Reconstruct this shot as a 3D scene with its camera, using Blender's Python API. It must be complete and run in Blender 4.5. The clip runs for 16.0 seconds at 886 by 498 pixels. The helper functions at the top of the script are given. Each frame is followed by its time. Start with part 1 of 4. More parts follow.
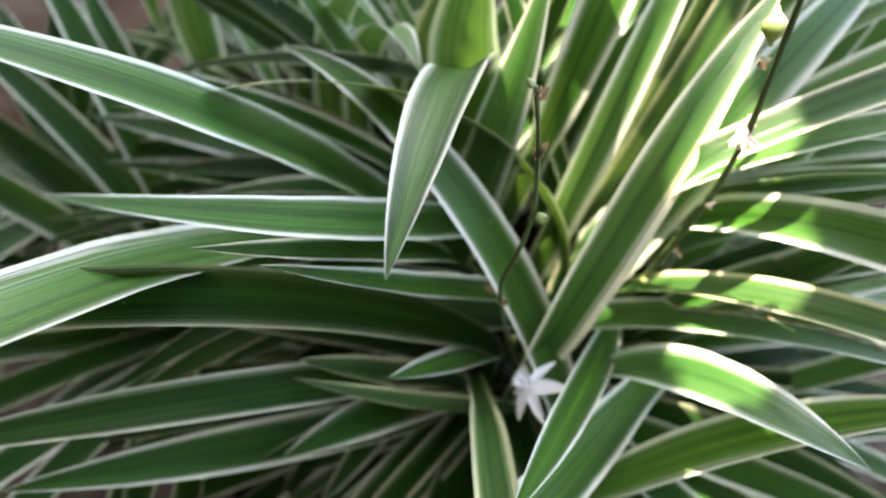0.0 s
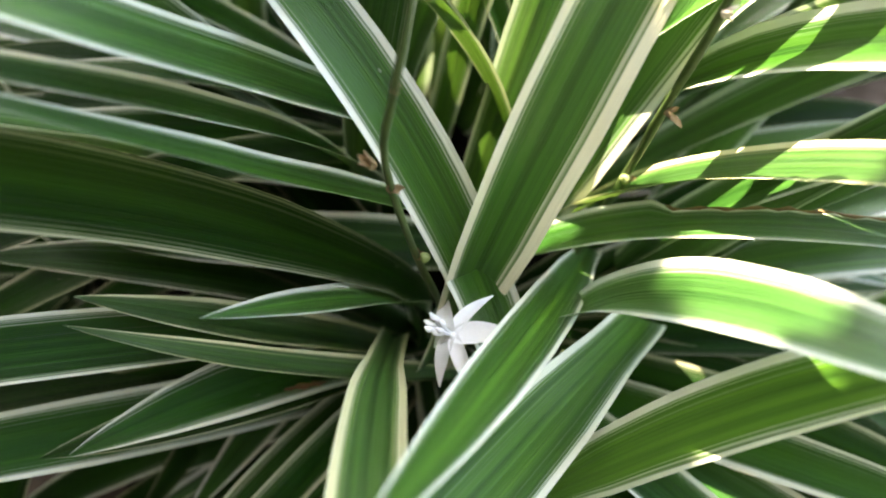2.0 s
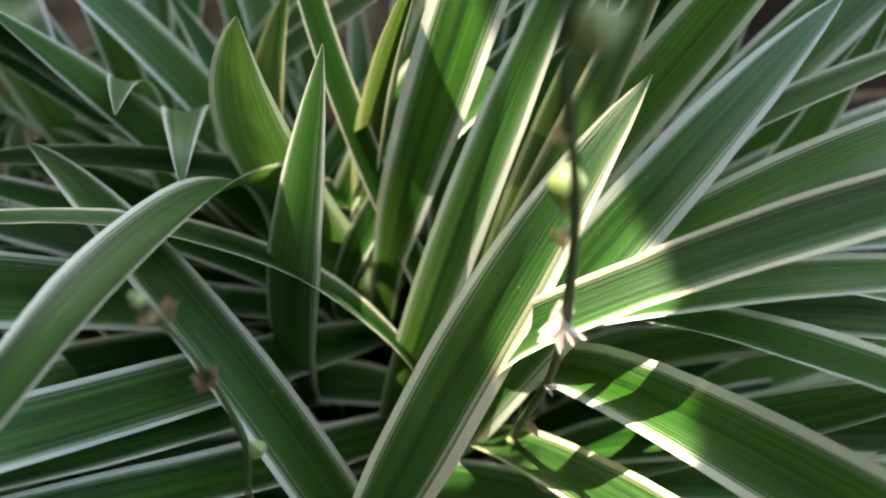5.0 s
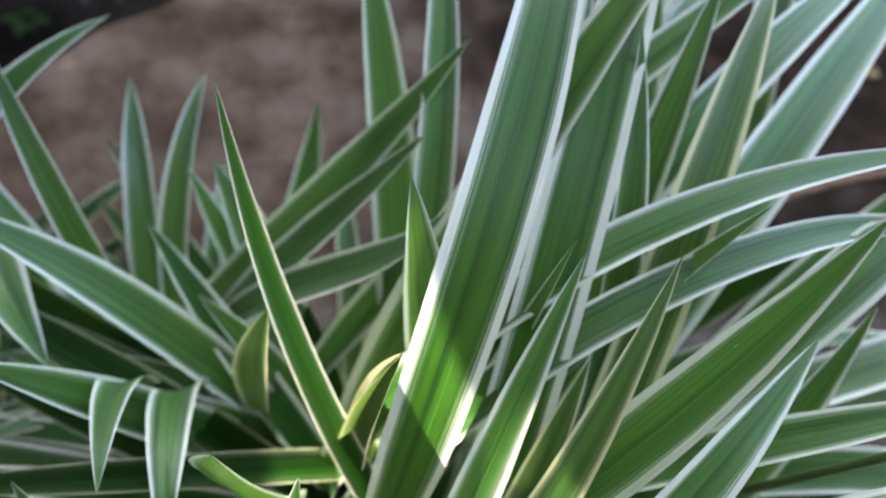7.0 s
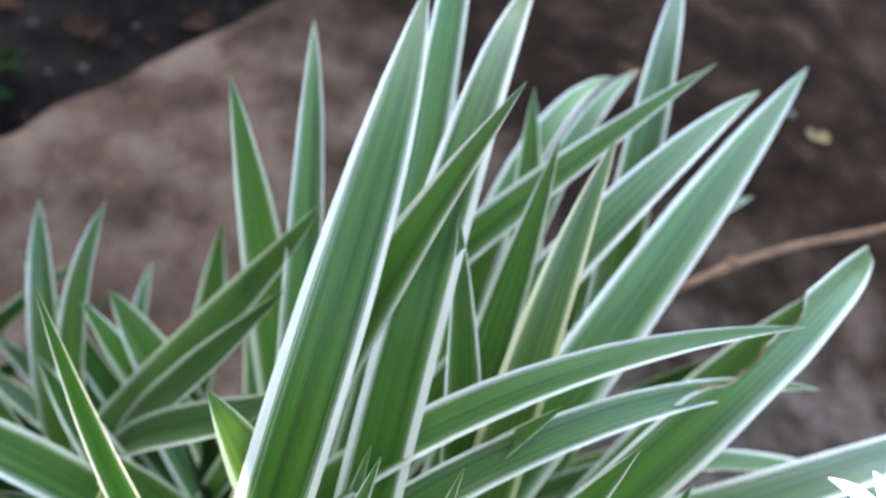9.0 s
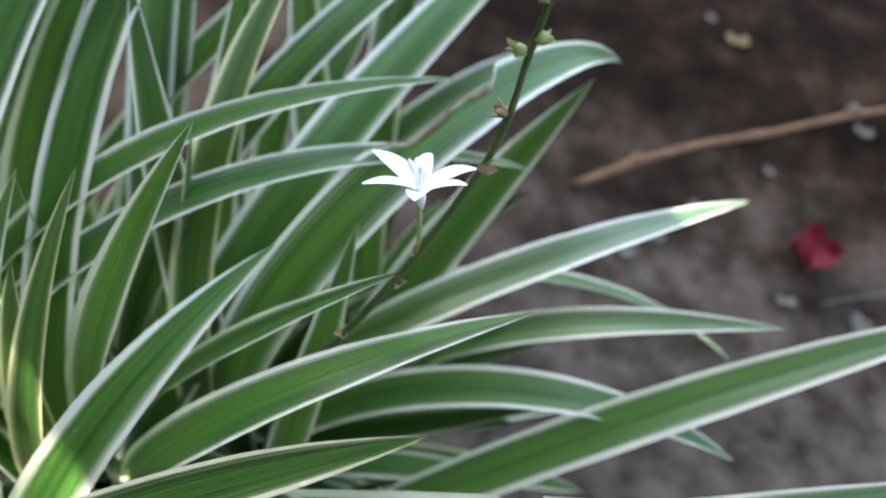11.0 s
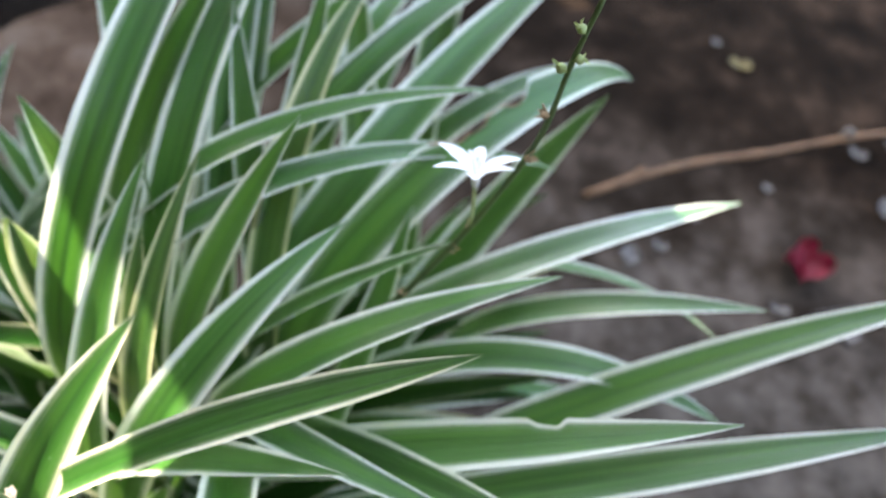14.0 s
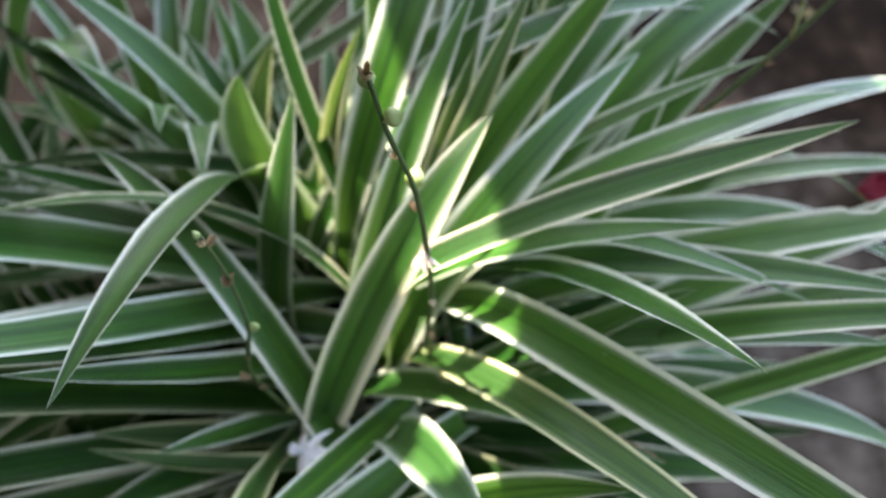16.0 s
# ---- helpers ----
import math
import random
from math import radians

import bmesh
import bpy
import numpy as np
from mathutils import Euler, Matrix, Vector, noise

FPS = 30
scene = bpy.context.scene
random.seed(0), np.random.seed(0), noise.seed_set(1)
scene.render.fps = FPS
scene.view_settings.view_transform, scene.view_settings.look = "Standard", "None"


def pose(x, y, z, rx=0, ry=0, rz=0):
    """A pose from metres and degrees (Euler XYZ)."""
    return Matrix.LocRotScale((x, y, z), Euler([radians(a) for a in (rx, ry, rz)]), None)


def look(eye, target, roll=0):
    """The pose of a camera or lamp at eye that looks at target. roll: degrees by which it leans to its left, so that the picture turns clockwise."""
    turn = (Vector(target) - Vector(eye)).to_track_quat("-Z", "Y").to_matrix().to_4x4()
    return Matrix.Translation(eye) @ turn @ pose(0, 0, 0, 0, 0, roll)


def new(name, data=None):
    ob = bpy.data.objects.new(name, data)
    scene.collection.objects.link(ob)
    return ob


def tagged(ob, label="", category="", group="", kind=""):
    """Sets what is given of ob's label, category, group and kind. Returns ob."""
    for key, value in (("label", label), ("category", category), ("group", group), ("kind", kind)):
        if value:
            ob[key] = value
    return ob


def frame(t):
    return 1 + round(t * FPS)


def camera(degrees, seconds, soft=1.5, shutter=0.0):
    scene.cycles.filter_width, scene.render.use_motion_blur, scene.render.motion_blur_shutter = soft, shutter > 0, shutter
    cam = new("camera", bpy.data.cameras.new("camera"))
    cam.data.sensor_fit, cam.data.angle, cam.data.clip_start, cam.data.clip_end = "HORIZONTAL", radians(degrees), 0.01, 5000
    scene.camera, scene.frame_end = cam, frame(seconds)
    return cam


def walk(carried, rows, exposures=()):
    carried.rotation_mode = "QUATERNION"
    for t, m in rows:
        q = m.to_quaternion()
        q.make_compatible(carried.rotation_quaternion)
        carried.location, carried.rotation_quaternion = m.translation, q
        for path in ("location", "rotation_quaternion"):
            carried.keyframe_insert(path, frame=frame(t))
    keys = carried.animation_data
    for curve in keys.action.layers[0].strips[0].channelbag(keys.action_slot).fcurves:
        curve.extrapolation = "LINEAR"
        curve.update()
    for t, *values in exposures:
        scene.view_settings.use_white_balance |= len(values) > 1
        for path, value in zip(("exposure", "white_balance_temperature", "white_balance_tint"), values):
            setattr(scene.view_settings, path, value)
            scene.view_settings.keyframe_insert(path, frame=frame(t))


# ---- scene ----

# ---------------------------------------------------------------- camera
cam = camera(66.0, 16.0, soft=2.0)
PATH = [
    (0, pose(-0.0412, -0.0722, 0.4416, 28.16, -9.34, 14.59)),
    (0.5, pose(-0.0210, -0.0622, 0.4093, 29.01, -9.66, 13.35)),
    (1, pose(-0.0204, -0.0547, 0.3901, 28.79, -9.63, 12.71)),
    (1.5, pose(-0.0141, -0.0525, 0.3765, 27.83, -9.88, 12.48)),
    (2, pose(-0.0124, -0.0509, 0.3714, 27.89, -9.88, 12.65)),
    (2.5, pose(-0.0109, -0.0458, 0.3631, 27.65, -9.84, 12.67)),
    (3, pose(-0.0081, -0.0337, 0.3581, 27.67, -9.97, 12.13)),
    (3.2, pose(-0.0099, -0.0280, 0.3631, 27.38, -9.78, 12.38)),
    (5.3, pose(-0.0003, 0.0009, 0.4277, 29.11, -8.35, 14.75)),
    (5.5, pose(-0.0060, 0.0056, 0.4311, 29.26, -8.29, 14.44)),
    (6, pose(-0.0128, 0.0257, 0.4420, 30.52, -7.80, 14.45)),
    (6.5, pose(-0.0153, 0.0439, 0.4576, 28.67, -7.55, 14.10)),
    (7, pose(-0.0178, 0.0619, 0.4608, 29.65, -7.53, 13.36)),
    (7.5, pose(-0.0061, 0.0798, 0.4634, 29.67, -6.80, 13.17)),
    (8, pose(-0.0078, 0.0968, 0.4851, 31.33, -7.59, 13.55)),
    (8.5, pose(0.0088, 0.1156, 0.5020, 32.69, -7.27, 12.85)),
    (9, pose(0.0134, 0.0992, 0.4912, 31.93, -7.44, 13.16)),
    (9.5, pose(0.0356, 0.0738, 0.4725, 30.26, -7.86, 12.62)),
    (10, pose(0.0657, 0.0600, 0.4797, 28.92, -7.36, 12.62)),
    (10.2, pose(0.0813, 0.0586, 0.4797, 28.67, -6.90, 12.62)),
    (12.3, pose(0.1251, 0.0832, 0.5014, 29.07, -6.35, 12.94)),
    (12.5, pose(0.1269, 0.0804, 0.5025, 29.42, -6.02, 12.63)),
    (13, pose(0.1247, 0.0766, 0.5041, 29.83, -6.47, 12.73)),
    (13.5, pose(0.1191, 0.0660, 0.5096, 29.93, -7.11, 13.42)),
    (13.9, pose(0.1079, 0.0448, 0.5108, 30.22, -7.03, 13.84)),
    (14, pose(0.1041, 0.0357, 0.5119, 29.72, -7.23, 14.39)),
    (14.5, pose(0.0823, 0.0103, 0.5046, 29.26, -7.47, 14.96)),
    (15, pose(0.0604, -0.0081, 0.4955, 29.24, -7.98, 13.97)),
    (15.5, pose(0.0355, -0.0273, 0.4891, 28.30, -8.56, 14.32)),
    (16, pose(0.0200, -0.0452, 0.4905, 28.36, -9.16, 14.25)),
]
walk(cam, PATH, exposures=[(0.0, 3.98, 7650, 11), (1.0, 3.95, 8300, 7), (2.0, 4.34, 8300, 6), (2.5, 4.14, 8200, 5), (3.2, 3.95, 8100, 3), (5.3, 2.95, 7300, 4), (7.0, 3.72, 6900, 10), (8.0, 3.98, 6900, 10), (8.5, 4.25, 6900, 11), (9.5, 3.95, 6700, 9), (10.2, 3.65, 6900, 9), (12.3, 4.05, 7150, 10), (13.5, 4.08, 7150, 10), (14.5, 3.76, 6900, 9), (16.0, 3.53, 7100, 9)])
cam.data.dof.use_dof = True
cam.data.dof.focus_distance = 0.130
cam.data.dof.aperture_fstop = 11.0

# ---------------------------------------------------------------- sky and sun
SUN_AZ, SUN_EL = radians(145), radians(54)      # azimuth from +x towards +y
sun_dir = Vector((math.cos(SUN_EL) * math.cos(SUN_AZ), math.cos(SUN_EL) * math.sin(SUN_AZ), math.sin(SUN_EL)))
world = bpy.data.worlds.new("sky")
world.use_nodes = True
scene.world = world
sky = world.node_tree.nodes.new("ShaderNodeTexSky")
sky.sky_type, sky.sun_disc = "NISHITA", False
sky.sun_elevation, sky.sun_rotation = SUN_EL, radians(90) - SUN_AZ
sky.air_density, sky.dust_density, sky.ozone_density = 1.0, 2.5, 1.0
world.node_tree.links.new(sky.outputs[0], world.node_tree.nodes["Background"].inputs[0])
world.node_tree.nodes["Background"].inputs[1].default_value = 0.115
lamp = bpy.data.lights.new("sun", "SUN")
lamp.energy, lamp.angle, lamp.color = 2.3, radians(0.4), (1.0, 0.95, 0.86)
sun = new("sun", lamp)
sun.matrix_world = look(sun_dir * 5, (0, 0, 0))


# ---------------------------------------------------------------- materials
def mat(name):
    m = bpy.data.materials.new(name)
    m.use_nodes = True
    nt = m.node_tree
    return m, nt, nt.nodes["Principled BSDF"]


def node(nt, kind, **inputs):
    n = nt.nodes.new(kind)
    for key, value in inputs.items():
        n.inputs[int(key[1:])].default_value = value
    return n


def math_node(nt, op, a, b=None, clamp=False):
    n = nt.nodes.new("ShaderNodeMath")
    n.operation, n.use_clamp = op, clamp
    for i, v in enumerate((a, b)):
        if v is None:
            continue
        if isinstance(v, (int, float)):
            n.inputs[i].default_value = v
        else:
            nt.links.new(v, n.inputs[i])
    return n.outputs[0]


def ramp(nt, fac, stops):
    n = nt.nodes.new("ShaderNodeValToRGB")
    e = n.color_ramp.elements
    while len(e) < len(stops):
        e.new(0.5)
    for el, (p, c) in zip(e, stops):
        el.position, el.color = p, (*c, 1)
    nt.links.new(fac, n.inputs[0])
    return n.outputs[0]


def noise_tex(nt, coords, scale, detail=4.0, rough=0.55, stretch=None):
    n = nt.nodes.new("ShaderNodeTexNoise")
    n.inputs["Scale"].default_value, n.inputs["Detail"].default_value, n.inputs["Roughness"].default_value = scale, detail, rough
    if stretch:
        mp = nt.nodes.new("ShaderNodeMapping")
        mp.inputs["Scale"].default_value = stretch
        nt.links.new(coords, mp.inputs[0])
        coords = mp.outputs[0]
    nt.links.new(coords, n.inputs["Vector"])
    return n.outputs["Fac"]


def mix(nt, fac, a, b, kind="MIX"):
    n = nt.nodes.new("ShaderNodeMix")
    n.data_type, n.blend_type = "RGBA", kind
    for sock, v in ((n.inputs[0], fac), (n.inputs[6], a), (n.inputs[7], b)):
        if isinstance(v, (int, float)):
            sock.default_value = v
        elif isinstance(v, tuple):
            sock.default_value = (*v, 1)
        else:
            nt.links.new(v, sock)
    return n.outputs[2]


def bump(nt, bsdf, height, strength, dist):
    b = nt.nodes.new("ShaderNodeBump")
    b.inputs["Strength"].default_value, b.inputs["Distance"].default_value = strength, dist
    nt.links.new(height, b.inputs["Height"])
    nt.links.new(b.outputs[0], bsdf.inputs["Normal"])
    return b.outputs[0]


def leaf_material(name, margin, edge, dark, light, glow, coat=0.4, gloss=0.5):
    """A striped strap leaf: uv x runs across the blade, uv y along it in centimetres."""
    m, nt, p = mat(name)
    uv = nt.nodes.new("ShaderNodeUVMap").outputs[0]
    sep = nt.nodes.new("ShaderNodeSeparateXYZ")
    nt.links.new(uv, sep.inputs[0])
    info = nt.nodes.new("ShaderNodeObjectInfo").outputs["Random"]
    off = nt.nodes.new("ShaderNodeCombineXYZ")
    nt.links.new(math_node(nt, "MULTIPLY", info, 37.0), off.inputs[0])
    nt.links.new(math_node(nt, "MULTIPLY", info, 91.0), off.inputs[1])
    add = nt.nodes.new("ShaderNodeVectorMath")
    nt.links.new(uv, add.inputs[0])
    nt.links.new(off.outputs[0], add.inputs[1])
    co = add.outputs[0]
    centre = math_node(nt, "ABSOLUTE", math_node(nt, "SUBTRACT", sep.outputs[0], 0.5))
    centre = math_node(nt, "MULTIPLY", centre, 2.0)
    streak = noise_tex(nt, co, 1.0, 2.0, 0.5, (9.0, 0.04, 1))
    broad = noise_tex(nt, co, 1.0, 2.0, 0.5, (4.5, 0.03, 1))
    fine = noise_tex(nt, co, 1.0, 2.0, 0.5, (60.0, 0.12, 1))
    thread = noise_tex(nt, co, 1.0, 1.0, 0.5, (48.0, 0.03, 1))
    blot = noise_tex(nt, co, 1.0, 3.0, 0.5, (3.0, 0.6, 1))
    band = math_node(nt, "ADD", math_node(nt, "MULTIPLY", streak, 0.55), math_node(nt, "MULTIPLY", broad, 0.45))
    band = math_node(nt, "ADD", band, math_node(nt, "MULTIPLY", math_node(nt, "SUBTRACT", info, 0.5), 0.12))
    half = tuple((a + b) / 2 for a, b in zip(dark, light))
    yellower = tuple(c * k for c, k in zip(light, (1.3, 1.18, 0.9)))
    green = ramp(nt, band, [(0.41, dark), (0.48, half), (0.55, light), (0.64, yellower)])
    ribs = ramp(nt, fine, [(0.38, (1, 1, 1)), (0.56, (0, 0, 0))])
    green = mix(nt, math_node(nt, "MULTIPLY", ribs, 0.42), green, tuple(c * 0.75 for c in dark))
    green = mix(nt, math_node(nt, "MULTIPLY", blot, 0.22), green, tuple(c * 1.3 for c in light))
    pale = tuple(0.45 * a + 0.55 * b for a, b in zip(edge, light))
    wob = math_node(nt, "ADD", centre, math_node(nt, "MULTIPLY", math_node(nt, "SUBTRACT", streak, 0.5), 0.26))
    wob = math_node(nt, "ADD", wob, math_node(nt, "MULTIPLY", math_node(nt, "SUBTRACT", broad, 0.5), 0.22))
    wob = math_node(nt, "ADD", wob, math_node(nt, "MULTIPLY", math_node(nt, "SUBTRACT", info, 0.5), 0.10))
    start = 1.0 - margin
    # pale threads that gather towards the margin
    near = ramp(nt, centre, [(start - 0.55, (0, 0, 0)), (start - 0.10, (1, 1, 1))])
    threads = ramp(nt, thread, [(0.60, (0, 0, 0)), (0.67, (1, 1, 1))])
    green = mix(nt, math_node(nt, "MULTIPLY", math_node(nt, "MULTIPLY", near, threads), 0.42), green, pale)
    stripes = ((-0.150, 0.0), (-0.140, 0.22), (-0.125, 0.22), (-0.112, 0.0), (-0.062, 0.02), (-0.050, 0.55), (-0.034, 0.55), (-0.022, 0.08), (-0.004, 0.12), (0.022, 1.0))
    lines = ramp(nt, wob, [(start + a, (b, b, b)) for a, b in stripes])
    cream = mix(nt, blot, edge, tuple(c * d for c, d in zip(edge, (0.97, 0.93, 0.76))))
    cream = mix(nt, math_node(nt, "MULTIPLY", fine, 0.35), cream, pale)
    colour = mix(nt, lines, green, cream)
    spots = noise_tex(nt, co, 1.0, 2.0, 0.5, (7.0, 2.6, 1))
    spot = ramp(nt, spots, [(0.76, (0, 0, 0)), (0.79, (1, 1, 1))])
    colour = mix(nt, math_node(nt, "MULTIPLY", spot, 0.35), colour, (0.5, 0.52, 0.42))
    rust = ramp(nt, noise_tex(nt, co, 1.0, 3.0, 0.6, (5.0, 0.9, 1)), [(0.74, (0, 0, 0)), (0.80, (1, 1, 1))])
    colour = mix(nt, math_node(nt, "MULTIPLY", rust, 0.30), colour, (0.20, 0.12, 0.05))
    nt.links.new(colour, p.inputs["Base Color"])
    p.inputs["Roughness"].default_value = 0.38
    rg = math_node(nt, "ADD", math_node(nt, "MULTIPLY", blot, 0.22), 0.32)
    nt.links.new(rg, p.inputs["Roughness"])
    p.inputs["IOR"].default_value, p.inputs["Specular IOR Level"].default_value = 1.5, gloss
    p.inputs["Coat Weight"].default_value, p.inputs["Coat Roughness"].default_value = coat, 0.24
    height = math_node(nt, "ADD", math_node(nt, "MULTIPLY", fine, 0.8), streak)
    nrm = bump(nt, p, height, 0.75, 0.0007)
    tr = nt.nodes.new("ShaderNodeBsdfTranslucent")
    nt.links.new(mix(nt, 0.55, colour, glow, "MIX"), tr.inputs[0])
    nt.links.new(nrm, tr.inputs["Normal"])
    ms = nt.nodes.new("ShaderNodeMixShader")
    ms.inputs[0].default_value = 0.21
    nt.links.new(p.outputs[0], ms.inputs[1])
    nt.links.new(tr.outputs[0], ms.inputs[2])
    nt.links.new(ms.outputs[0], nt.nodes["Material Output"].inputs[0])
    return m


GREEN = leaf_material("variegated_leaf", 0.19, (0.78, 0.80, 0.74), (0.010, 0.053, 0.006), (0.052, 0.158, 0.023), (0.20, 0.38, 0.06), 0.22, 0.45)
CREAM = leaf_material("cream_edged_leaf", 0.20, (0.88, 0.83, 0.66), (0.006, 0.038, 0.005), (0.030, 0.104, 0.013), (0.18, 0.34, 0.04), 0.12, 0.36)
# deep green leaf, darkened further to stand for shade low in the clump
SHADED_DEEP = leaf_material("shaded_deep_green_leaf", 0.075, (0.42, 0.43, 0.29), (0.003, 0.014, 0.0016), (0.009, 0.040, 0.004), (0.10, 0.23, 0.03), 0.0, 0.07)
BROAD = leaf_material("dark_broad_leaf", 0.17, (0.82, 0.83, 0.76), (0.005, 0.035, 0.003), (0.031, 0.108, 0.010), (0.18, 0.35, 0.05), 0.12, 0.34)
# duller, darker copy of BROAD for leaves that stand in shade
SHADED_SATIN = leaf_material("shaded_satin_leaf", 0.15, (0.78, 0.78, 0.66), (0.004, 0.028, 0.003), (0.018, 0.078, 0.008), (0.16, 0.32, 0.04), 0.0, 0.16)
WAXY = leaf_material("waxy_leaf", 0.20, (0.84, 0.86, 0.82), (0.012, 0.058, 0.009), (0.058, 0.165, 0.032), (0.20, 0.38, 0.06), 0.55, 0.75)
FRESH = leaf_material("fresh_leaf", 0.17, (0.88, 0.89, 0.80), (0.016, 0.066, 0.006), (0.070, 0.185, 0.020), (0.22, 0.37, 0.06), 0.03, 0.28)
DRY_EDGED = leaf_material("dry_edged_leaf", 0.30, (0.80, 0.74, 0.52), (0.010, 0.045, 0.006), (0.040, 0.110, 0.016), (0.08, 0.13, 0.02), 0.0, 0.3)
YELLOWISH = leaf_material("yellow_edged_leaf", 0.22, (0.80, 0.77, 0.50), (0.014, 0.056, 0.009), (0.060, 0.150, 0.028), (0.23, 0.37, 0.06), 0.30, 0.50)


def simple(name, a, b, scale, rough=0.5, strength=0.3, dist=0.001, trans=0.0, glow=(1, 1, 1), gloss=0.5):
    m, nt, p = mat(name)
    co = nt.nodes.new("ShaderNodeTexCoord").outputs["Object"]
    n1 = noise_tex(nt, co, scale, 5)
    n2 = noise_tex(nt, co, scale * 7, 4)
    fac = math_node(nt, "ADD", math_node(nt, "MULTIPLY", n1, 0.7), math_node(nt, "MULTIPLY", n2, 0.3))
    colour = ramp(nt, fac, [(0.35, a), (0.65, b)])
    nt.links.new(colour, p.inputs["Base Color"])
    p.inputs["Roughness"].default_value, p.inputs["Specular IOR Level"].default_value = rough, gloss
    nrm = bump(nt, p, n2, strength, dist)
    if trans:
        tr = nt.nodes.new("ShaderNodeBsdfTranslucent")
        tr.inputs[0].default_value = (*glow, 1)
        nt.links.new(nrm, tr.inputs["Normal"])
        ms = nt.nodes.new("ShaderNodeMixShader")
        ms.inputs[0].default_value = trans
        nt.links.new(p.outputs[0], ms.inputs[1])
        nt.links.new(tr.outputs[0], ms.inputs[2])
        nt.links.new(ms.outputs[0], nt.nodes["Material Output"].inputs[0])
    return m


# near-black, so that the gaps between the leaves stay as dark as shade
SOIL = simple("near_black_soil", (0.0015, 0.001, 0.0008), (0.010, 0.0062, 0.004), 30, 0.95, 0.9, 0.006, gloss=0.08)
PETAL = simple("white_petal", (0.86, 0.86, 0.88), (0.93, 0.93, 0.93), 120, 0.5, 0.2, 0.0004, 0.15, (0.85, 0.86, 0.88))
STEM = simple("green_stem", (0.038, 0.070, 0.018), (0.075, 0.110, 0.030), 200, 0.5, 0.2, 0.0004)
BUD = simple("green_bud", (0.17, 0.24, 0.07), (0.36, 0.42, 0.18), 220, 0.5, 0.2, 0.0004, 0.2, (0.5, 0.55, 0.2))
HUSK = simple("dry_husk", (0.14, 0.085, 0.038), (0.34, 0.24, 0.13), 260, 0.8, 0.5, 0.0006, 0.15, (0.6, 0.4, 0.25))
WITHERED = simple("withered_petal", (0.72, 0.56, 0.42), (0.90, 0.83, 0.74), 260, 0.8, 0.5, 0.0006, 0.25, (0.8, 0.6, 0.5))
TWIG = simple("twig_bark", (0.085, 0.040, 0.015), (0.19, 0.095, 0.040), 60, 0.8, 0.6, 0.001)
RED = simple("red_bract", (0.075, 0.003, 0.009), (0.17, 0.006, 0.020), 60, 0.6, 0.5, 0.001, 0.1, (0.30, 0.01, 0.04), 0.25)
PALE = simple("pale_litter", (0.050, 0.043, 0.038), (0.120, 0.106, 0.095), 90, 0.8, 0.5, 0.001)
YELLOW = simple("yellow_litter", (0.085, 0.060, 0.008), (0.150, 0.110, 0.022), 90, 0.7, 0.5, 0.001)
BARK = simple("tree_bark", (0.07, 0.05, 0.035), (0.17, 0.13, 0.10), 12, 0.9, 0.8, 0.01)
CANOPY = simple("canopy_leaf", (0.04, 0.09, 0.02), (0.08, 0.15, 0.04), 20, 0.5, 0.2, 0.001, 0.25, (0.2, 0.35, 0.05))
WEED = simple("weed_leaf", (0.004, 0.013, 0.002), (0.009, 0.028, 0.005), 60, 0.8, 0.2, 0.001, 0.25, (0.04, 0.09, 0.01), 0.08)


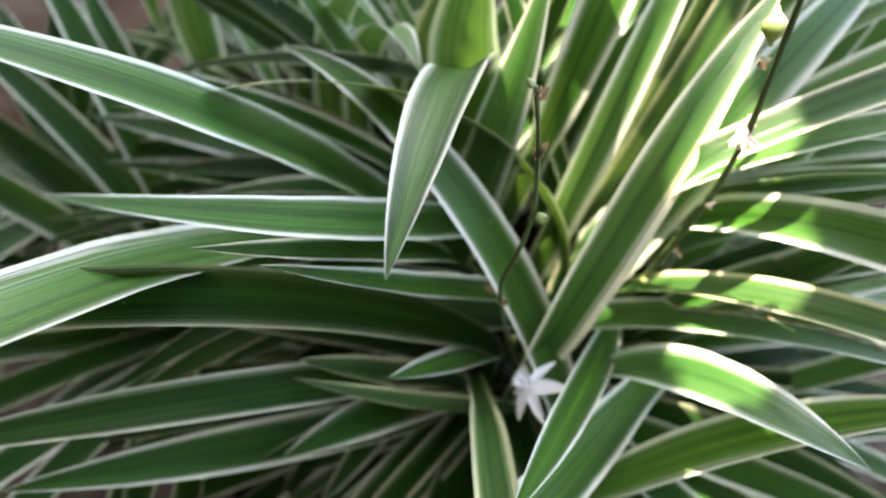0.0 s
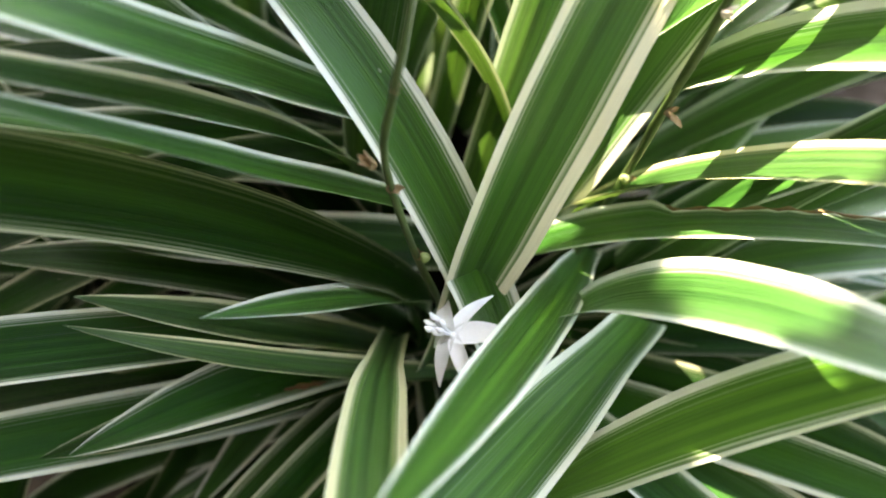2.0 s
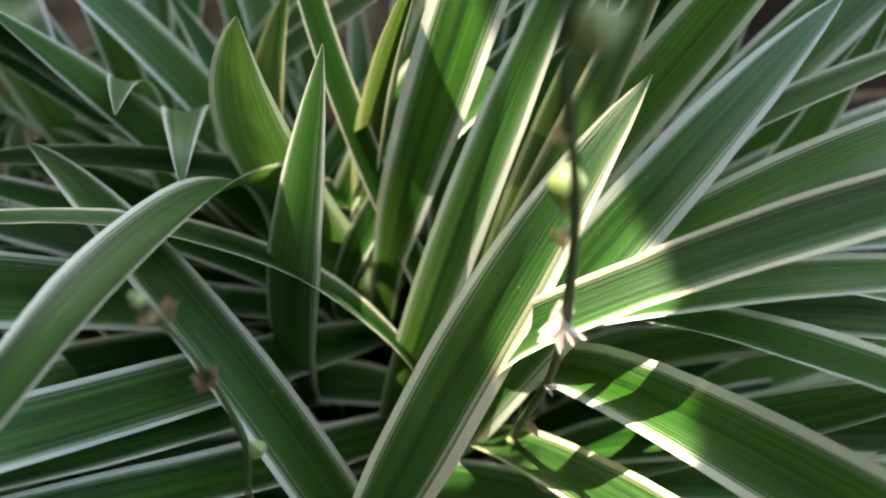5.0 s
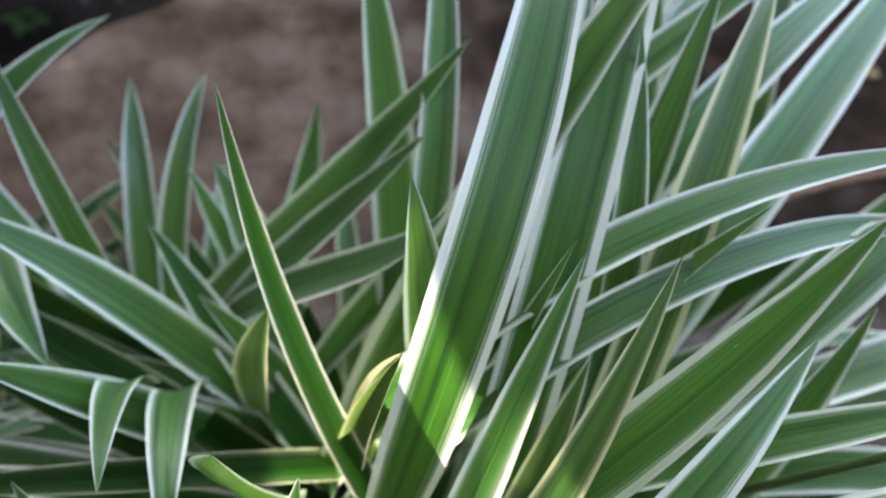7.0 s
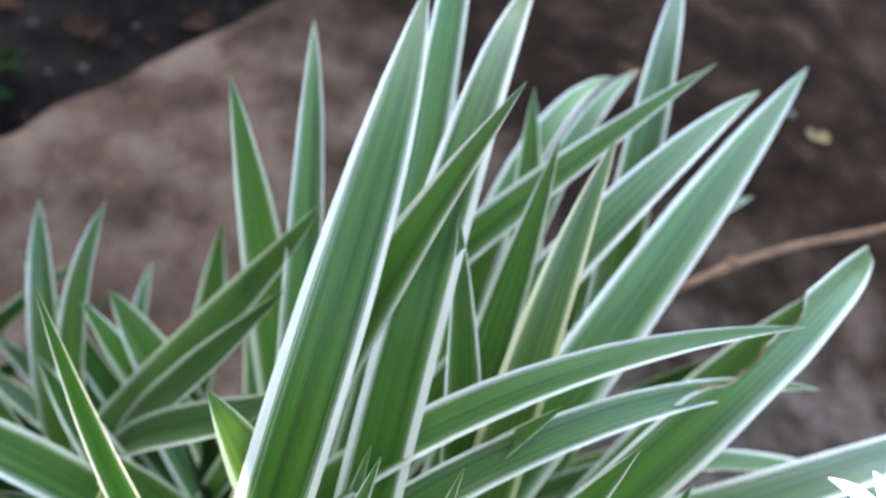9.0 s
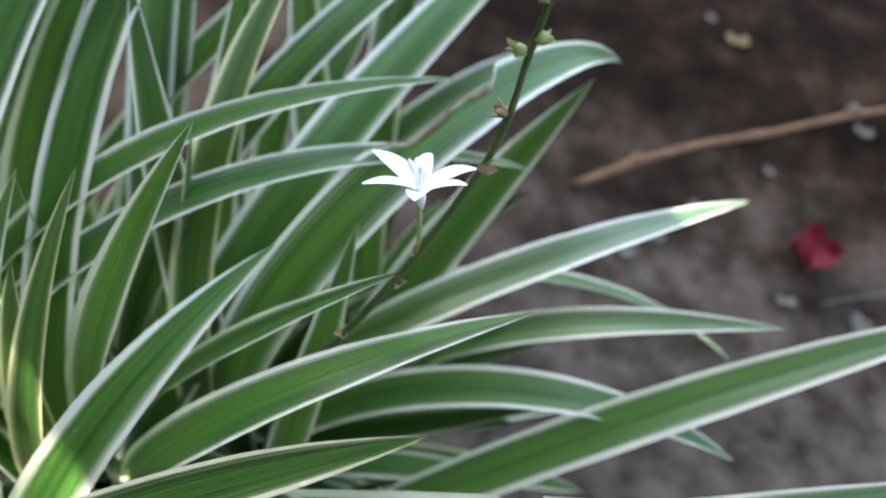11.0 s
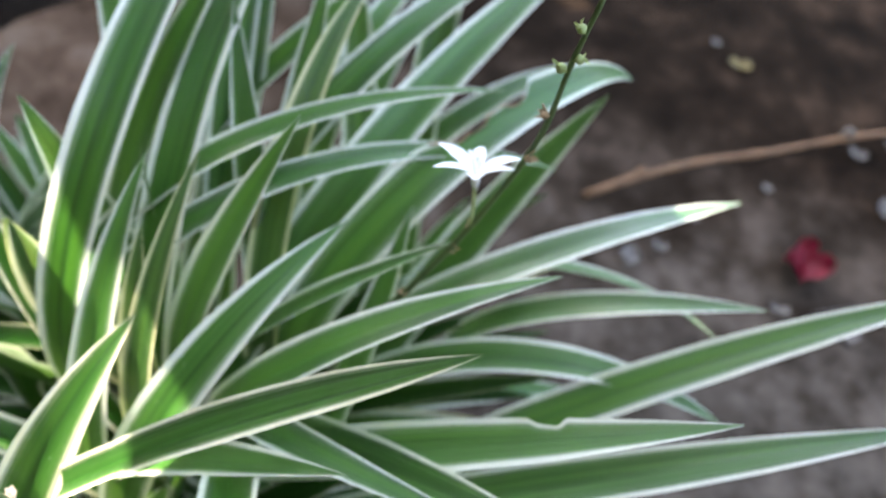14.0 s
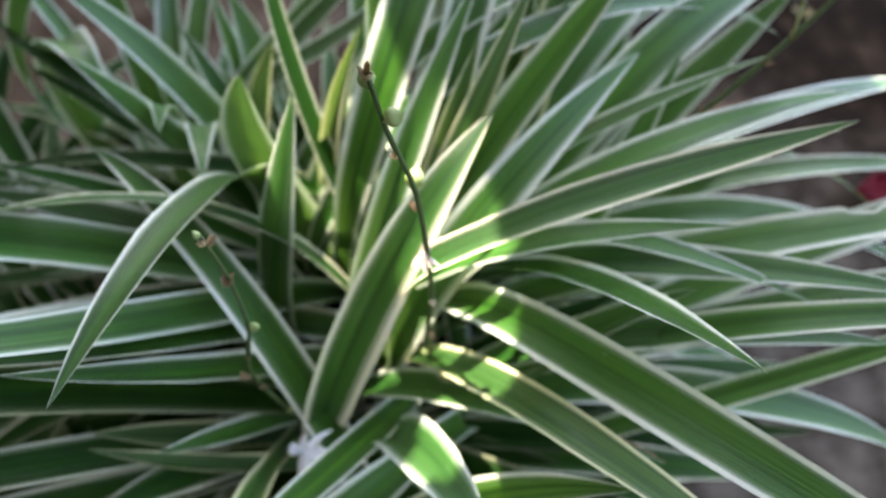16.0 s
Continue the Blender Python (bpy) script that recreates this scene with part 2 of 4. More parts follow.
def paving_material():
    m, nt, p = mat("stained_concrete")
    co = nt.nodes.new("ShaderNodeTexCoord").outputs["Object"]
    big = noise_tex(nt, co, 2.6, 3, 0.5)
    mid = noise_tex(nt, co, 15.0, 6, 0.66)
    blot = noise_tex(nt, co, 30.0, 4, 0.6)
    fine = noise_tex(nt, co, 160.0, 5, 0.65)
    grit = noise_tex(nt, co, 600.0, 2, 0.5)
    worn = ramp(nt, mid, [(0.36, (0.050, 0.029, 0.018)), (0.50, (0.130, 0.081, 0.053)), (0.64, (0.246, 0.172, 0.124))])
    dark_tone = ramp(nt, mid, [(0.38, (0.0192, 0.0128, 0.0088)), (0.51, (0.0528, 0.0384, 0.028)), (0.64, (0.132, 0.1008, 0.0784))])
    # a paler stretch towards -x and a darker one towards +x
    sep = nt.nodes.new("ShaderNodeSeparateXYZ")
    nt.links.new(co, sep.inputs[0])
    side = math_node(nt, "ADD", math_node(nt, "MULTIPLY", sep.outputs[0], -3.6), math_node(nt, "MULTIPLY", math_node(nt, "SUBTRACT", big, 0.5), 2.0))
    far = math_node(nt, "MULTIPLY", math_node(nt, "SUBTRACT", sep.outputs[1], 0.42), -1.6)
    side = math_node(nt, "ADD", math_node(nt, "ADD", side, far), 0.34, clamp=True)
    colour = mix(nt, side, dark_tone, worn)
    # greyer, paler cement towards +x and -y
    near_grey = math_node(nt, "ADD", math_node(nt, "MULTIPLY", math_node(nt, "SUBTRACT", 0.40, sep.outputs[1]), 4.0), math_node(nt, "MULTIPLY", math_node(nt, "SUBTRACT", mid, 0.5), 2.0))
    near_grey = math_node(nt, "ADD", near_grey, math_node(nt, "MULTIPLY", math_node(nt, "SUBTRACT", sep.outputs[0], 0.17), 2.0), clamp=True)
    cement = ramp(nt, blot, [(0.36, (0.0336, 0.0288, 0.0232)), (0.52, (0.0944, 0.0832, 0.0704)), (0.66, (0.16, 0.1424, 0.1216))])
    colour = mix(nt, math_node(nt, "MULTIPLY", near_grey, 0.62), colour, cement)
    patches = ramp(nt, blot, [(0.40, (0, 0, 0)), (0.66, (1, 1, 1))])
    colour = mix(nt, math_node(nt, "MULTIPLY", patches, 0.30), colour, (0.016, 0.0112, 0.008))
    colour = mix(nt, math_node(nt, "MULTIPLY", fine, 0.4), colour, (0.0144, 0.0104, 0.0076))
    # darker along the far side and towards +x
    far_dark = math_node(nt, "ADD", math_node(nt, "MULTIPLY", math_node(nt, "SUBTRACT", sep.outputs[1], 0.48), 5.5), math_node(nt, "MULTIPLY", math_node(nt, "SUBTRACT", big, 0.5), 2.4))
    far_dark = math_node(nt, "ADD", far_dark, math_node(nt, "MULTIPLY", sep.outputs[0], 2.1), clamp=True)
    far_tone = ramp(nt, mid, [(0.36, (0.0040, 0.0024, 0.0016)), (0.52, (0.0105, 0.0063, 0.0041)), (0.66, (0.0300, 0.0180, 0.0115))])
    colour = mix(nt, math_node(nt, "MULTIPLY", far_dark, 0.93), colour, far_tone)
    speck = ramp(nt, grit, [(0.66, (0, 0, 0)), (0.72, (1, 1, 1))])
    colour = mix(nt, math_node(nt, "MULTIPLY", speck, 0.22), colour, (0.128, 0.104, 0.084))
    nt.links.new(colour, p.inputs["Base Color"])
    p.inputs["Roughness"].default_value, p.inputs["Specular IOR Level"].default_value = 1.0, 0.03
    bump(nt, p, math_node(nt, "ADD", mid, fine), 0.6, 0.003)
    return m


PAVING = paving_material()


# ---------------------------------------------------------------- mesh helpers
def mesh_of(name, bm, material, smooth=True):
    me = bpy.data.meshes.new(name)
    bm.to_mesh(me)
    bm.free()
    me.materials.append(material)
    if smooth:
        me.polygons.foreach_set("use_smooth", [True] * len(me.polygons))
    return me


def part(name, bm, material, parent, label=""):
    ob = new(name, mesh_of(name, bm, material))
    ob.parent = parent
    return tagged(ob, label) if label else ob


def thing(name, place, label, category, group="", kind=""):
    ob = new(name)
    ob.location = place
    ob.empty_display_size = 0.02
    return tagged(ob, label, category, group, kind)


def local(parent, p):
    return Vector(p) - parent.location


def tube(bm, pts, radii, sides=8):
    """A round tube along points, closed at both ends."""
    rings = []
    for i, p in enumerate(pts):
        d = (pts[min(i + 1, len(pts) - 1)] - pts[max(i - 1, 0)]).normalized()
        a = d.orthogonal().normalized() if i == 0 else (rings[-1][1] - d * rings[-1][1].dot(d)).normalized()
        b = d.cross(a)
        rings.append(([bm.verts.new(p + (a * math.cos(k * math.tau / sides) + b * math.sin(k * math.tau / sides)) * radii[i]) for k in range(sides)], a))
    for (r0, _), (r1, _) in zip(rings, rings[1:]):
        for k in range(sides):
            bm.faces.new((r0[k], r0[(k + 1) % sides], r1[(k + 1) % sides], r1[k]))
    bm.faces.new(rings[0][0][::-1])
    bm.faces.new(rings[-1][0])


def bezier(p, n):
    """n points on a smooth curve through the given ones."""
    p = [Vector(q) for q in p]
    out = []
    ext = [p[0] * 2 - p[1]] + p + [p[-1] * 2 - p[-2]]
    seg = max(2, n // (len(p) - 1))
    for i in range(1, len(ext) - 2):
        a, b, c, d = ext[i - 1 : i + 3]
        for k in range(seg):
            t = k / seg
            out.append(0.5 * (2 * b + (c - a) * t + (2 * a - 5 * b + 4 * c - d) * t * t + (3 * b - a - 3 * c + d) * t ** 3))
    return out + [p[-1]]


# ---------------------------------------------------------------- ground
def ground_sheet():
    bm = bmesh.new()
    # fine near the plants, coarse to the horizon
    xs = sorted({*np.round(np.linspace(-0.8, 1.0, 91), 3), -400, -60, -10, -3, -1.5, 1.6, 3, 10, 60, 400})
    ys = sorted({*np.round(np.linspace(-0.6, 1.2, 91), 3), -400, -60, -10, -3, -1.2, 1.8, 3, 10, 60, 400})
    grid = []
    for y in ys:
        row = []
        for x in xs:
            r = math.hypot(x, y)
            z = -0.035 + (noise.fractal(Vector((x * 9, y * 9, 0)), 1.0, 2.0, 5) * 0.012 if r < 2 else 0)
            row.append(bm.verts.new((x, y, z)))
        grid.append(row)
    for r0, r1 in zip(grid, grid[1:]):
        for i in range(len(xs) - 1):
            bm.faces.new((r0[i], r0[i + 1], r1[i + 1], r1[i]))
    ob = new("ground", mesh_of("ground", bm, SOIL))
    return tagged(ob, "dark brown bare garden soil with small clods", "ground", kind="structure")


def paving():
    """A cast concrete slab with a worn edge towards the garden soil."""
    bm = bmesh.new()
    a, b = Vector((-0.387, 0.410)), Vector((-0.236, 0.654))
    along = (b - a).normalized()
    edge = [a + along * s for s in np.linspace(-1.6, 0.50, 66)]
    far = [Vector((-0.236 + s, 0.84 + 0.16 * s)) for s in np.linspace(0.11, 2.2, 60)]
    outline = []
    for i, q in enumerate(edge + far):
        w = noise.noise(Vector((q.x * 14, q.y * 14, 3.0))) * 0.012 + noise.noise(Vector((q.x * 50, q.y * 50, 7.0))) * 0.004
        outline.append(Vector((q.x + w, q.y - w)))
    outline += [Vector((2.0, -1.2)), Vector((-1.2, -1.2))]
    top = [bm.verts.new((q.x, q.y, 0.0)) for q in outline]
    mid = [bm.verts.new((q.x - 0.002, q.y + 0.004, -0.006)) for q in outline]
    low = [bm.verts.new((q.x - 0.004, q.y + 0.006, -0.08)) for q in outline]
    n = len(outline)
    for r0, r1 in ((top, mid), (mid, low)):
        for i in range(n):
            bm.faces.new((r0[i], r1[i], r1[(i + 1) % n], r0[(i + 1) % n]))
    f = bm.faces.new(top)
    bmesh.ops.recalc_face_normals(bm, faces=bm.faces)
    bmesh.ops.triangulate(bm, faces=[f])
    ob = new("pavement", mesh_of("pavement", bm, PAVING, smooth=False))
    return tagged(ob, "worn brownish grey concrete slab with dark stains", "pavement", kind="structure")


# mound put in under the leaves; its near-black soil deepens the clump's gaps
def soil_mound():
    bm = bmesh.new()
    rings, sides = 16, 64
    cx, cy = -0.01, 0.09
    prev = [bm.verts.new((cx, cy, 0.165))] * sides
    for i in range(1, rings + 1):
        r = i / rings
        z = 0.165 * (1 - r ** 2.6)
        cur = []
        for k in range(sides):
            t = k * math.tau / sides
            p = Vector((cx + 0.15 * r * math.cos(t), cy + 0.155 * r * math.sin(t), z - (0.004 if i == rings else 0)))
            p.z += noise.fractal(p * 40, 1.0, 2.0, 4) * 0.006 * min(1, (rings - i) / 3)
            cur.append(bm.verts.new(p))
        for k in range(sides):
            k2 = (k + 1) % sides
            if i == 1:
                bm.faces.new((prev[0], cur[k], cur[k2]))
            else:
                bm.faces.new((prev[k], cur[k], cur[k2], prev[k2]))
        prev = cur
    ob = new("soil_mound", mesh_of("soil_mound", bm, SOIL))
    return tagged(ob, "heaped dark soil under the spider plants", "soil", kind="structure")


# unseen wall, added to keep sky light off the leaves
def blocking_wall(name, x0, y0, x1, y1, label):
    bm = bmesh.new()
    bmesh.ops.create_cube(bm, size=1, matrix=Matrix.Translation(((x0 + x1) / 2, (y0 + y1) / 2, 1.25)) @ Matrix.Diagonal((x1 - x0, y1 - y0, 2.6, 1)))
    bmesh.ops.bevel(bm, geom=list(bm.edges), offset=0.012, segments=2, affect="EDGES")
    return tagged(new(name, mesh_of(name, bm, BLOCK_WALL, smooth=False)), label, "wall", kind="structure")


# dark enough to throw hardly any light back on the clump
BLOCK_WALL = simple("dark_block_wall", (0.035, 0.030, 0.025), (0.085, 0.075, 0.062), 6, 0.9, 0.5, 0.004, gloss=0.15)
ground_sheet()
paving()
soil_mound()
blocking_wall("sky_block_south", -2.0, -0.80, 2.4, -0.60, "dark wall added out of view behind the clump to block sky light")
blocking_wall("sky_block_west", -2.0, -0.598, -1.8, 1.3, "dark wall added out of view beside the bed to block sky light")


# ---------------------------------------------------------------- spider plants
WIDTH_AT = ([-0.2, 0, 0.06, 0.2, 0.4, 0.55, 0.7, 0.82, 0.92, 0.97, 1.0], [0.42, 0.55, 0.70, 0.92, 1.0, 0.97, 0.84, 0.62, 0.33, 0.15, 0.015])


def blade_mesh(parent, base, az, rise, bend, bend2, side, length, width, twist, fold, foot, bites, seed, shoulder=0.0):
    """A strap blade: leaves its base at a heading and a rise, and bends down and sideways along its length (cm, degrees)."""
    rng = random.Random(seed)
    n = 90 if bites else 26
    az, rise, bend, bend2, side, twist = (radians(v) for v in (az, rise, bend, bend2, side, twist))
    base = Vector(base) / 100
    pos, tan, head, par = [], [], [], []
    # sheath from the crown up to the blade
    d0 = Vector((math.cos(rise) * math.cos(az), math.cos(rise) * math.sin(az), math.sin(rise)))
    f = Vector(foot) / 100
    gap = (base - f).length
    turn = 1.3 if shoulder == 0.7 else 0.4 if shoulder else 1.0
    steps = 14 if shoulder else 6
    for k in range(steps):
        t = k / steps
        h00, h10, h01, h11 = 2 * t**3 - 3 * t**2 + 1, t**3 - 2 * t**2 + t, -2 * t**3 + 3 * t**2, t**3 - t**2
        pos.append(f * h00 + Vector((0, 0, gap)) * h10 + base * h01 + d0 * gap * turn * h11)
        head.append(az)
        par.append(-0.2 * (1 - t))
    p = base.copy()
    for k in range(n + 1):
        s = k / n
        pos.append(p.copy())
        head.append(az + side * s)
        par.append(s)
        m = s + 0.5 / n
        e, a = rise - bend * m - bend2 * m * m, az + side * m
        p += Vector((math.cos(e) * math.cos(a), math.cos(e) * math.sin(a), math.sin(e))) * length / 100 / n
    cols = (-1, -0.86, -0.55, -0.2, 0, 0.2, 0.55, 0.86, 1)
    bm = bmesh.new()
    uv = bm.loops.layers.uv.new("UVMap")
    rows, rim = [], []
    dist = 0.0
    ph = rng.uniform(0, 6)
    curl = rng.uniform(-0.15, 0.15)
    for i, q in enumerate(pos):
        t = (pos[min(i + 1, len(pos) - 1)] - pos[max(i - 1, 0)]).normalized()
        h = Vector((math.sin(head[i]), -math.cos(head[i]), 0))
        h = (h - t * h.dot(t)).normalized()
        up = h.cross(t)
        tw = twist + curl * (par[i] - 0.5)
        across, up = h * math.cos(tw) + up * math.sin(tw), up * math.cos(tw) - h * math.sin(tw)
        w = width / 200 * max(float(np.interp(par[i], *WIDTH_AT)), shoulder if par[i] < 0.4 else 0)
        fo = fold * (1.7 - 1.2 * max(0, par[i]))
        row = []
        for c in cols:
            wave = 0.02 * math.sin(dist * 160 + ph + (2 if c > 0 else 0)) * abs(c) ** 3
            u = c
            for side_, s0, ln, deep in bites:
                if c * side_ > 0.5 and abs(par[i] - s0) < ln:
                    q_ = (par[i] - s0) / ln * (1 if deep > 0 else -1)
                    ragged = noise.noise(Vector((par[i] * 45, seed, 0.5))) * 0.25 + noise.noise(Vector((par[i] * 140, seed, 2.5))) * 0.15
                    u = c * (1 - abs(deep) * min(1.0, max(0.0, (0.8 + ragged) * min(1.0, (1 - abs(q_)) * 9 if q_ > 0 else (1 - abs(q_)) * 1.6))))
            lift = fo * (abs(u) ** 1.25) + wave + 0.012 * math.sin(9 * c)
            row.append((bm.verts.new(q - parent.location + across * (u * w) + up * (lift * w)), (c + 1) / 2))
        if any(ln > 0.05 and abs(par[i] - s0) < ln * 0.97 for side_, s0, ln, deep in bites):
            rim.append(row[0 if bites[0][0] < 0 else -1][0].co.copy())
        rows.append((row, dist * 100))
        if i + 1 < len(pos):
            dist += (pos[i + 1] - q).length
    for (r0, v0), (r1, v1) in zip(rows, rows[1:]):
        for k in range(len(cols) - 1):
            face = bm.faces.new((r0[k][0], r0[k + 1][0], r1[k + 1][0], r1[k][0]))
            for loop, (u, v) in zip(face.loops, ((r0[k][1], v0), (r0[k + 1][1], v0), (r1[k + 1][1], v1), (r1[k][1], v1))):
                loop[uv].uv = (u, v)
    return bm, rim


leaf_count = 0


def leaf(plant, bx, by, bz, az, rise, bend, bend2, side, length, width, twist, fold=0.3, material=None, bites=(), label="", shoulder=0.0, back=3.2):
    global leaf_count
    leaf_count += 1
    c = plant.location * 100
    foot = (c.x + (bx - c.x) * 0.35, c.y + (by - c.y) * 0.35, 14.0 if bz > 15.4 else max(0.5, bz - 6.0))
    if shoulder:  # arching leaf that comes up from behind its bend
        foot = (bx - back * math.cos(radians(az)), by - back * math.sin(radians(az)), 15.0)
    bm, rim = blade_mesh(plant, (bx, by, bz), az, rise, bend, bend2, side, length, width, twist, fold, foot, bites, leaf_count, shoulder)
    blade = part("leaf", bm, material or GREEN, plant, label)
    if rim:
        bm = bmesh.new()
        tube(bm, rim, [0.0003 + 0.00022 * math.sin(k * 2.1) for k in range(len(rim))], 6)
        part("dry_rim", bm, HUSK, blade, "brown dried edge of a bite")
    return blade


def spider_plant(x, y, label):
    return thing("spider_plant", (x / 100, y / 100, 0.145), label, "plant", "spider plants")


plant_a = spider_plant(0.3, 3.0, "spider plant with white-edged arching leaves and a white flower")
leaf(plant_a, 0.05, 0.95, 23.20, 81.8, 79.3, 60.9, -2.0, -14.7, 14.20, 1.85, -32, material=CREAM)
leaf(plant_a, 2.73, -0.44, 20.92, 143.8, 57.9, 31.5, 58.1, 9.5, 18.72, 1.37, 16, material=BROAD)
leaf(plant_a, 0.37, 6.01, 23.83, 162.5, 60.7, 91.2, -34.5, 73.1, 16.31, 2.11, -48, fold=0.05, material=CREAM)
leaf(plant_a, -1.24, 9.63, 17.19, -114.3, 60.0, 37.8, -27.4, -14.0, 24.15, 1.42, 15)
leaf(plant_a, -2.24, 6.20, 17.12, -112.4, 83.0, 78.3, -32.4, -27.0, 18.34, 1.33, -10, material=SHADED_SATIN)
leaf(plant_a, -1.57, 2.23, 22.22, -154.3, 49.3, 32.5, 44.5, 3.8, 20.85, 1.52, 39, material=SHADED_DEEP)
leaf(plant_a, 1.34, 6.48, 18.70, -128.5, 50.9, 12.7, -4.8, -18.1, 17.10, 1.60, -24, material=BROAD)
leaf(plant_a, -0.72, 2.01, 17.83, -148.6, 49.9, 12.7, -9.9, -4.9, 10.04, 1.36, -22, material=YELLOWISH)
leaf(plant_a, 1.29, 1.31, 19.09, -144.4, 47.6, 30.0, -3.7, -27.6, 10.57, 1.12, -40, material=YELLOWISH)
leaf(plant_a, -0.62, 2.72, 19.33, -118.8, 69.0, 34.7, -1.4, -19.6, 9.21, 1.40, -31)
# three leaves coloured down for the shade on this side
leaf(plant_a, -1.84, 1.93, 18.07, -138.8, 60.5, 85.9, 4.9, -21.1, 19.32, 1.42, -4, material=SHADED_SATIN)
leaf(plant_a, -0.36, 2.15, 16.18, -142.6, 24.9, -4.1, 18.2, -8.2, 17.04, 1.67, 5, material=SHADED_SATIN)
leaf(plant_a, 0.60, 2.40, 17.01, -139.6, 7.1, 62.6, 19.2, -23.0, 12.14, 1.21, -8, material=SHADED_SATIN)
leaf(plant_a, -1.12, -0.27, 23.15, -92.4, 62.9, 53.9, 13.3, 27.7, 13.55, 1.10, -3, material=YELLOWISH, shoulder=0.7)
leaf(plant_a, 3.56, 5.12, 20.73, -113.2, 44.2, 8.8, -6.0, -4.0, 14.54, 1.12, 3, shoulder=0.7, material=FRESH)
leaf(plant_a, 4.18, 1.96, 22.86, -124.8, 31.2, 50.5, 14.2, 8.6, 19.75, 1.70, -3, shoulder=0.7, material=FRESH)
leaf(plant_a, 3.05, 6.87, 24.36, -59.9, 78.3, 104.9, 0.6, 58.8, 22.94, 1.50, -33, material=BROAD)
leaf(plant_a, 2.24, 5.50, 20.75, -50.5, 78.5, 52.4, 8.7, 20.9, 19.30, 1.34, -5, material=YELLOWISH)
leaf(plant_a, 0.38, 3.77, 18.56, -11.9, 82.9, 63.0, 13.5, 1.2, 16.30, 1.52, 13, bites=((-1, 0.78, 0.30, -0.5),), label="striped leaf with a bitten edge")
leaf(plant_a, 2.62, 1.74, 21.44, -54.6, 94.6, 69.1, -13.9, 4.0, 11.75, 1.78, -16, shoulder=0.7, material=WAXY)
leaf(plant_a, 3.32, -1.59, 21.41, 41.8, 80.7, 34.1, 8.5, -39.8, 12.24, 1.29, -2, shoulder=0.7, material=FRESH)
leaf(plant_a, 2.11, 5.15, 30.97, 30.4, 36.8, 32.9, -29.0, -11.2, 12.16, 1.15, 5, material=CREAM, shoulder=0.85, back=-0.3)
leaf(plant_a, 3.72, 10.15, 20.31, -50.4, 75.3, 38.5, -12.6, -21.1, 20.89, 1.73, -4, material=BROAD)
leaf(plant_a, 1.74, 6.67, 19.39, -4.5, 103.9, 90.1, -15.2, 5.7, 18.85, 1.47, 8)
leaf(plant_a, 5.32, 5.55, 15.87, 4.3, 85.4, 19.7, -0.3, 1.2, 17.58, 1.61, -2)
leaf(plant_a, 7.61, 6.10, 16.83, -21.3, 94.6, 44.5, 34.1, 32.9, 24.37, 1.43, 12)
leaf(plant_a, 6.25, 6.72, 15.20, -53.5, 138.1, 117.2, 30.8, 48.8, 24.82, 1.40, 9)
leaf(plant_a, 5.38, 5.72, 16.27, 6.5, 70.5, 77.5, 26.4, -4.6, 22.25, 1.70, -3)
leaf(plant_a, 5.34, 5.74, 16.13, -3.7, 99.6, 75.8, 18.6, 10.9, 21.74, 1.55, 6)
leaf(plant_a, -7.14, 6.38, 17.28, -116.3, 59.1, 14.3, 19.5, 16.6, 27.85, 2.57, -14)
leaf(plant_a, 1.00, 5.60, 18.60, -150.0, 30.0, 24.0, 8.0, -10.0, 10.50, 1.75, 4, material=BROAD)
leaf(plant_a, 0.60, 7.40, 17.90, -162.0, 34.0, 30.0, 8.0, 6.0, 11.50, 1.70, -4, material=BROAD)
plant_b = spider_plant(-1.3, 9.8, "spider plant with broad upright white-edged leaves")
leaf(plant_b, -4.44, 8.51, 22.83, -101.2, 109.3, 179.8, -80.7, 15.0, 17.61, 1.92, -31, material=BROAD)
leaf(plant_b, -2.84, 9.43, 19.66, -152.1, 79.4, 40.3, -62.4, -7.8, 13.50, 2.74, -65)
leaf(plant_b, -3.03, 6.47, 17.38, -110.8, 71.4, -37.9, -20.8, 24.1, 16.23, 1.80, 16)
leaf(plant_b, -0.08, 5.58, 19.52, 89.5, 85.4, 48.7, 0.9, -11.2, 17.66, 1.32, -18)
leaf(plant_b, 1.51, 8.60, 18.06, 112.4, 101.0, 43.4, 3.9, -28.7, 16.38, 1.45, -9, material=YELLOWISH)
leaf(plant_b, -1.43, 8.66, 25.32, 81.5, 86.8, 160.8, -67.3, 14.9, 24.42, 1.77, 0, fold=0.12, material=BROAD)
leaf(plant_b, 0.35, 11.83, 18.04, 136.2, 79.6, 12.3, -11.1, 16.2, 17.46, 1.88, 9)
leaf(plant_b, -1.12, 10.85, 17.91, -9.8, 106.5, 19.7, 9.4, 2.6, 15.78, 1.75, 15, material=YELLOWISH)
plant_c = spider_plant(3.0, 11.5, "spider plant with long white-edged leaves leaning over the paving")
leaf(plant_c, 3.64, 8.63, 17.26, -9.9, 77.8, 41.8, 13.9, 25.6, 24.90, 1.77, -1, bites=((-1, 0.812, 0.020, 0.45),), label="striped leaf with a small notch in its edge", material=WAXY)
leaf(plant_c, 5.59, 6.76, 16.78, 13.3, 55.5, 30.6, 11.1, 8.0, 27.39, 1.67, -5, material=WAXY)
leaf(plant_c, 7.83, 8.61, 15.38, 29.9, 53.1, 23.0, 9.8, -6.5, 28.85, 1.75, -17, material=WAXY)
leaf(plant_c, 3.56, 8.15, 18.32, 24.1, 103.4, 79.8, 23.3, 5.0, 23.00, 1.77, 16)
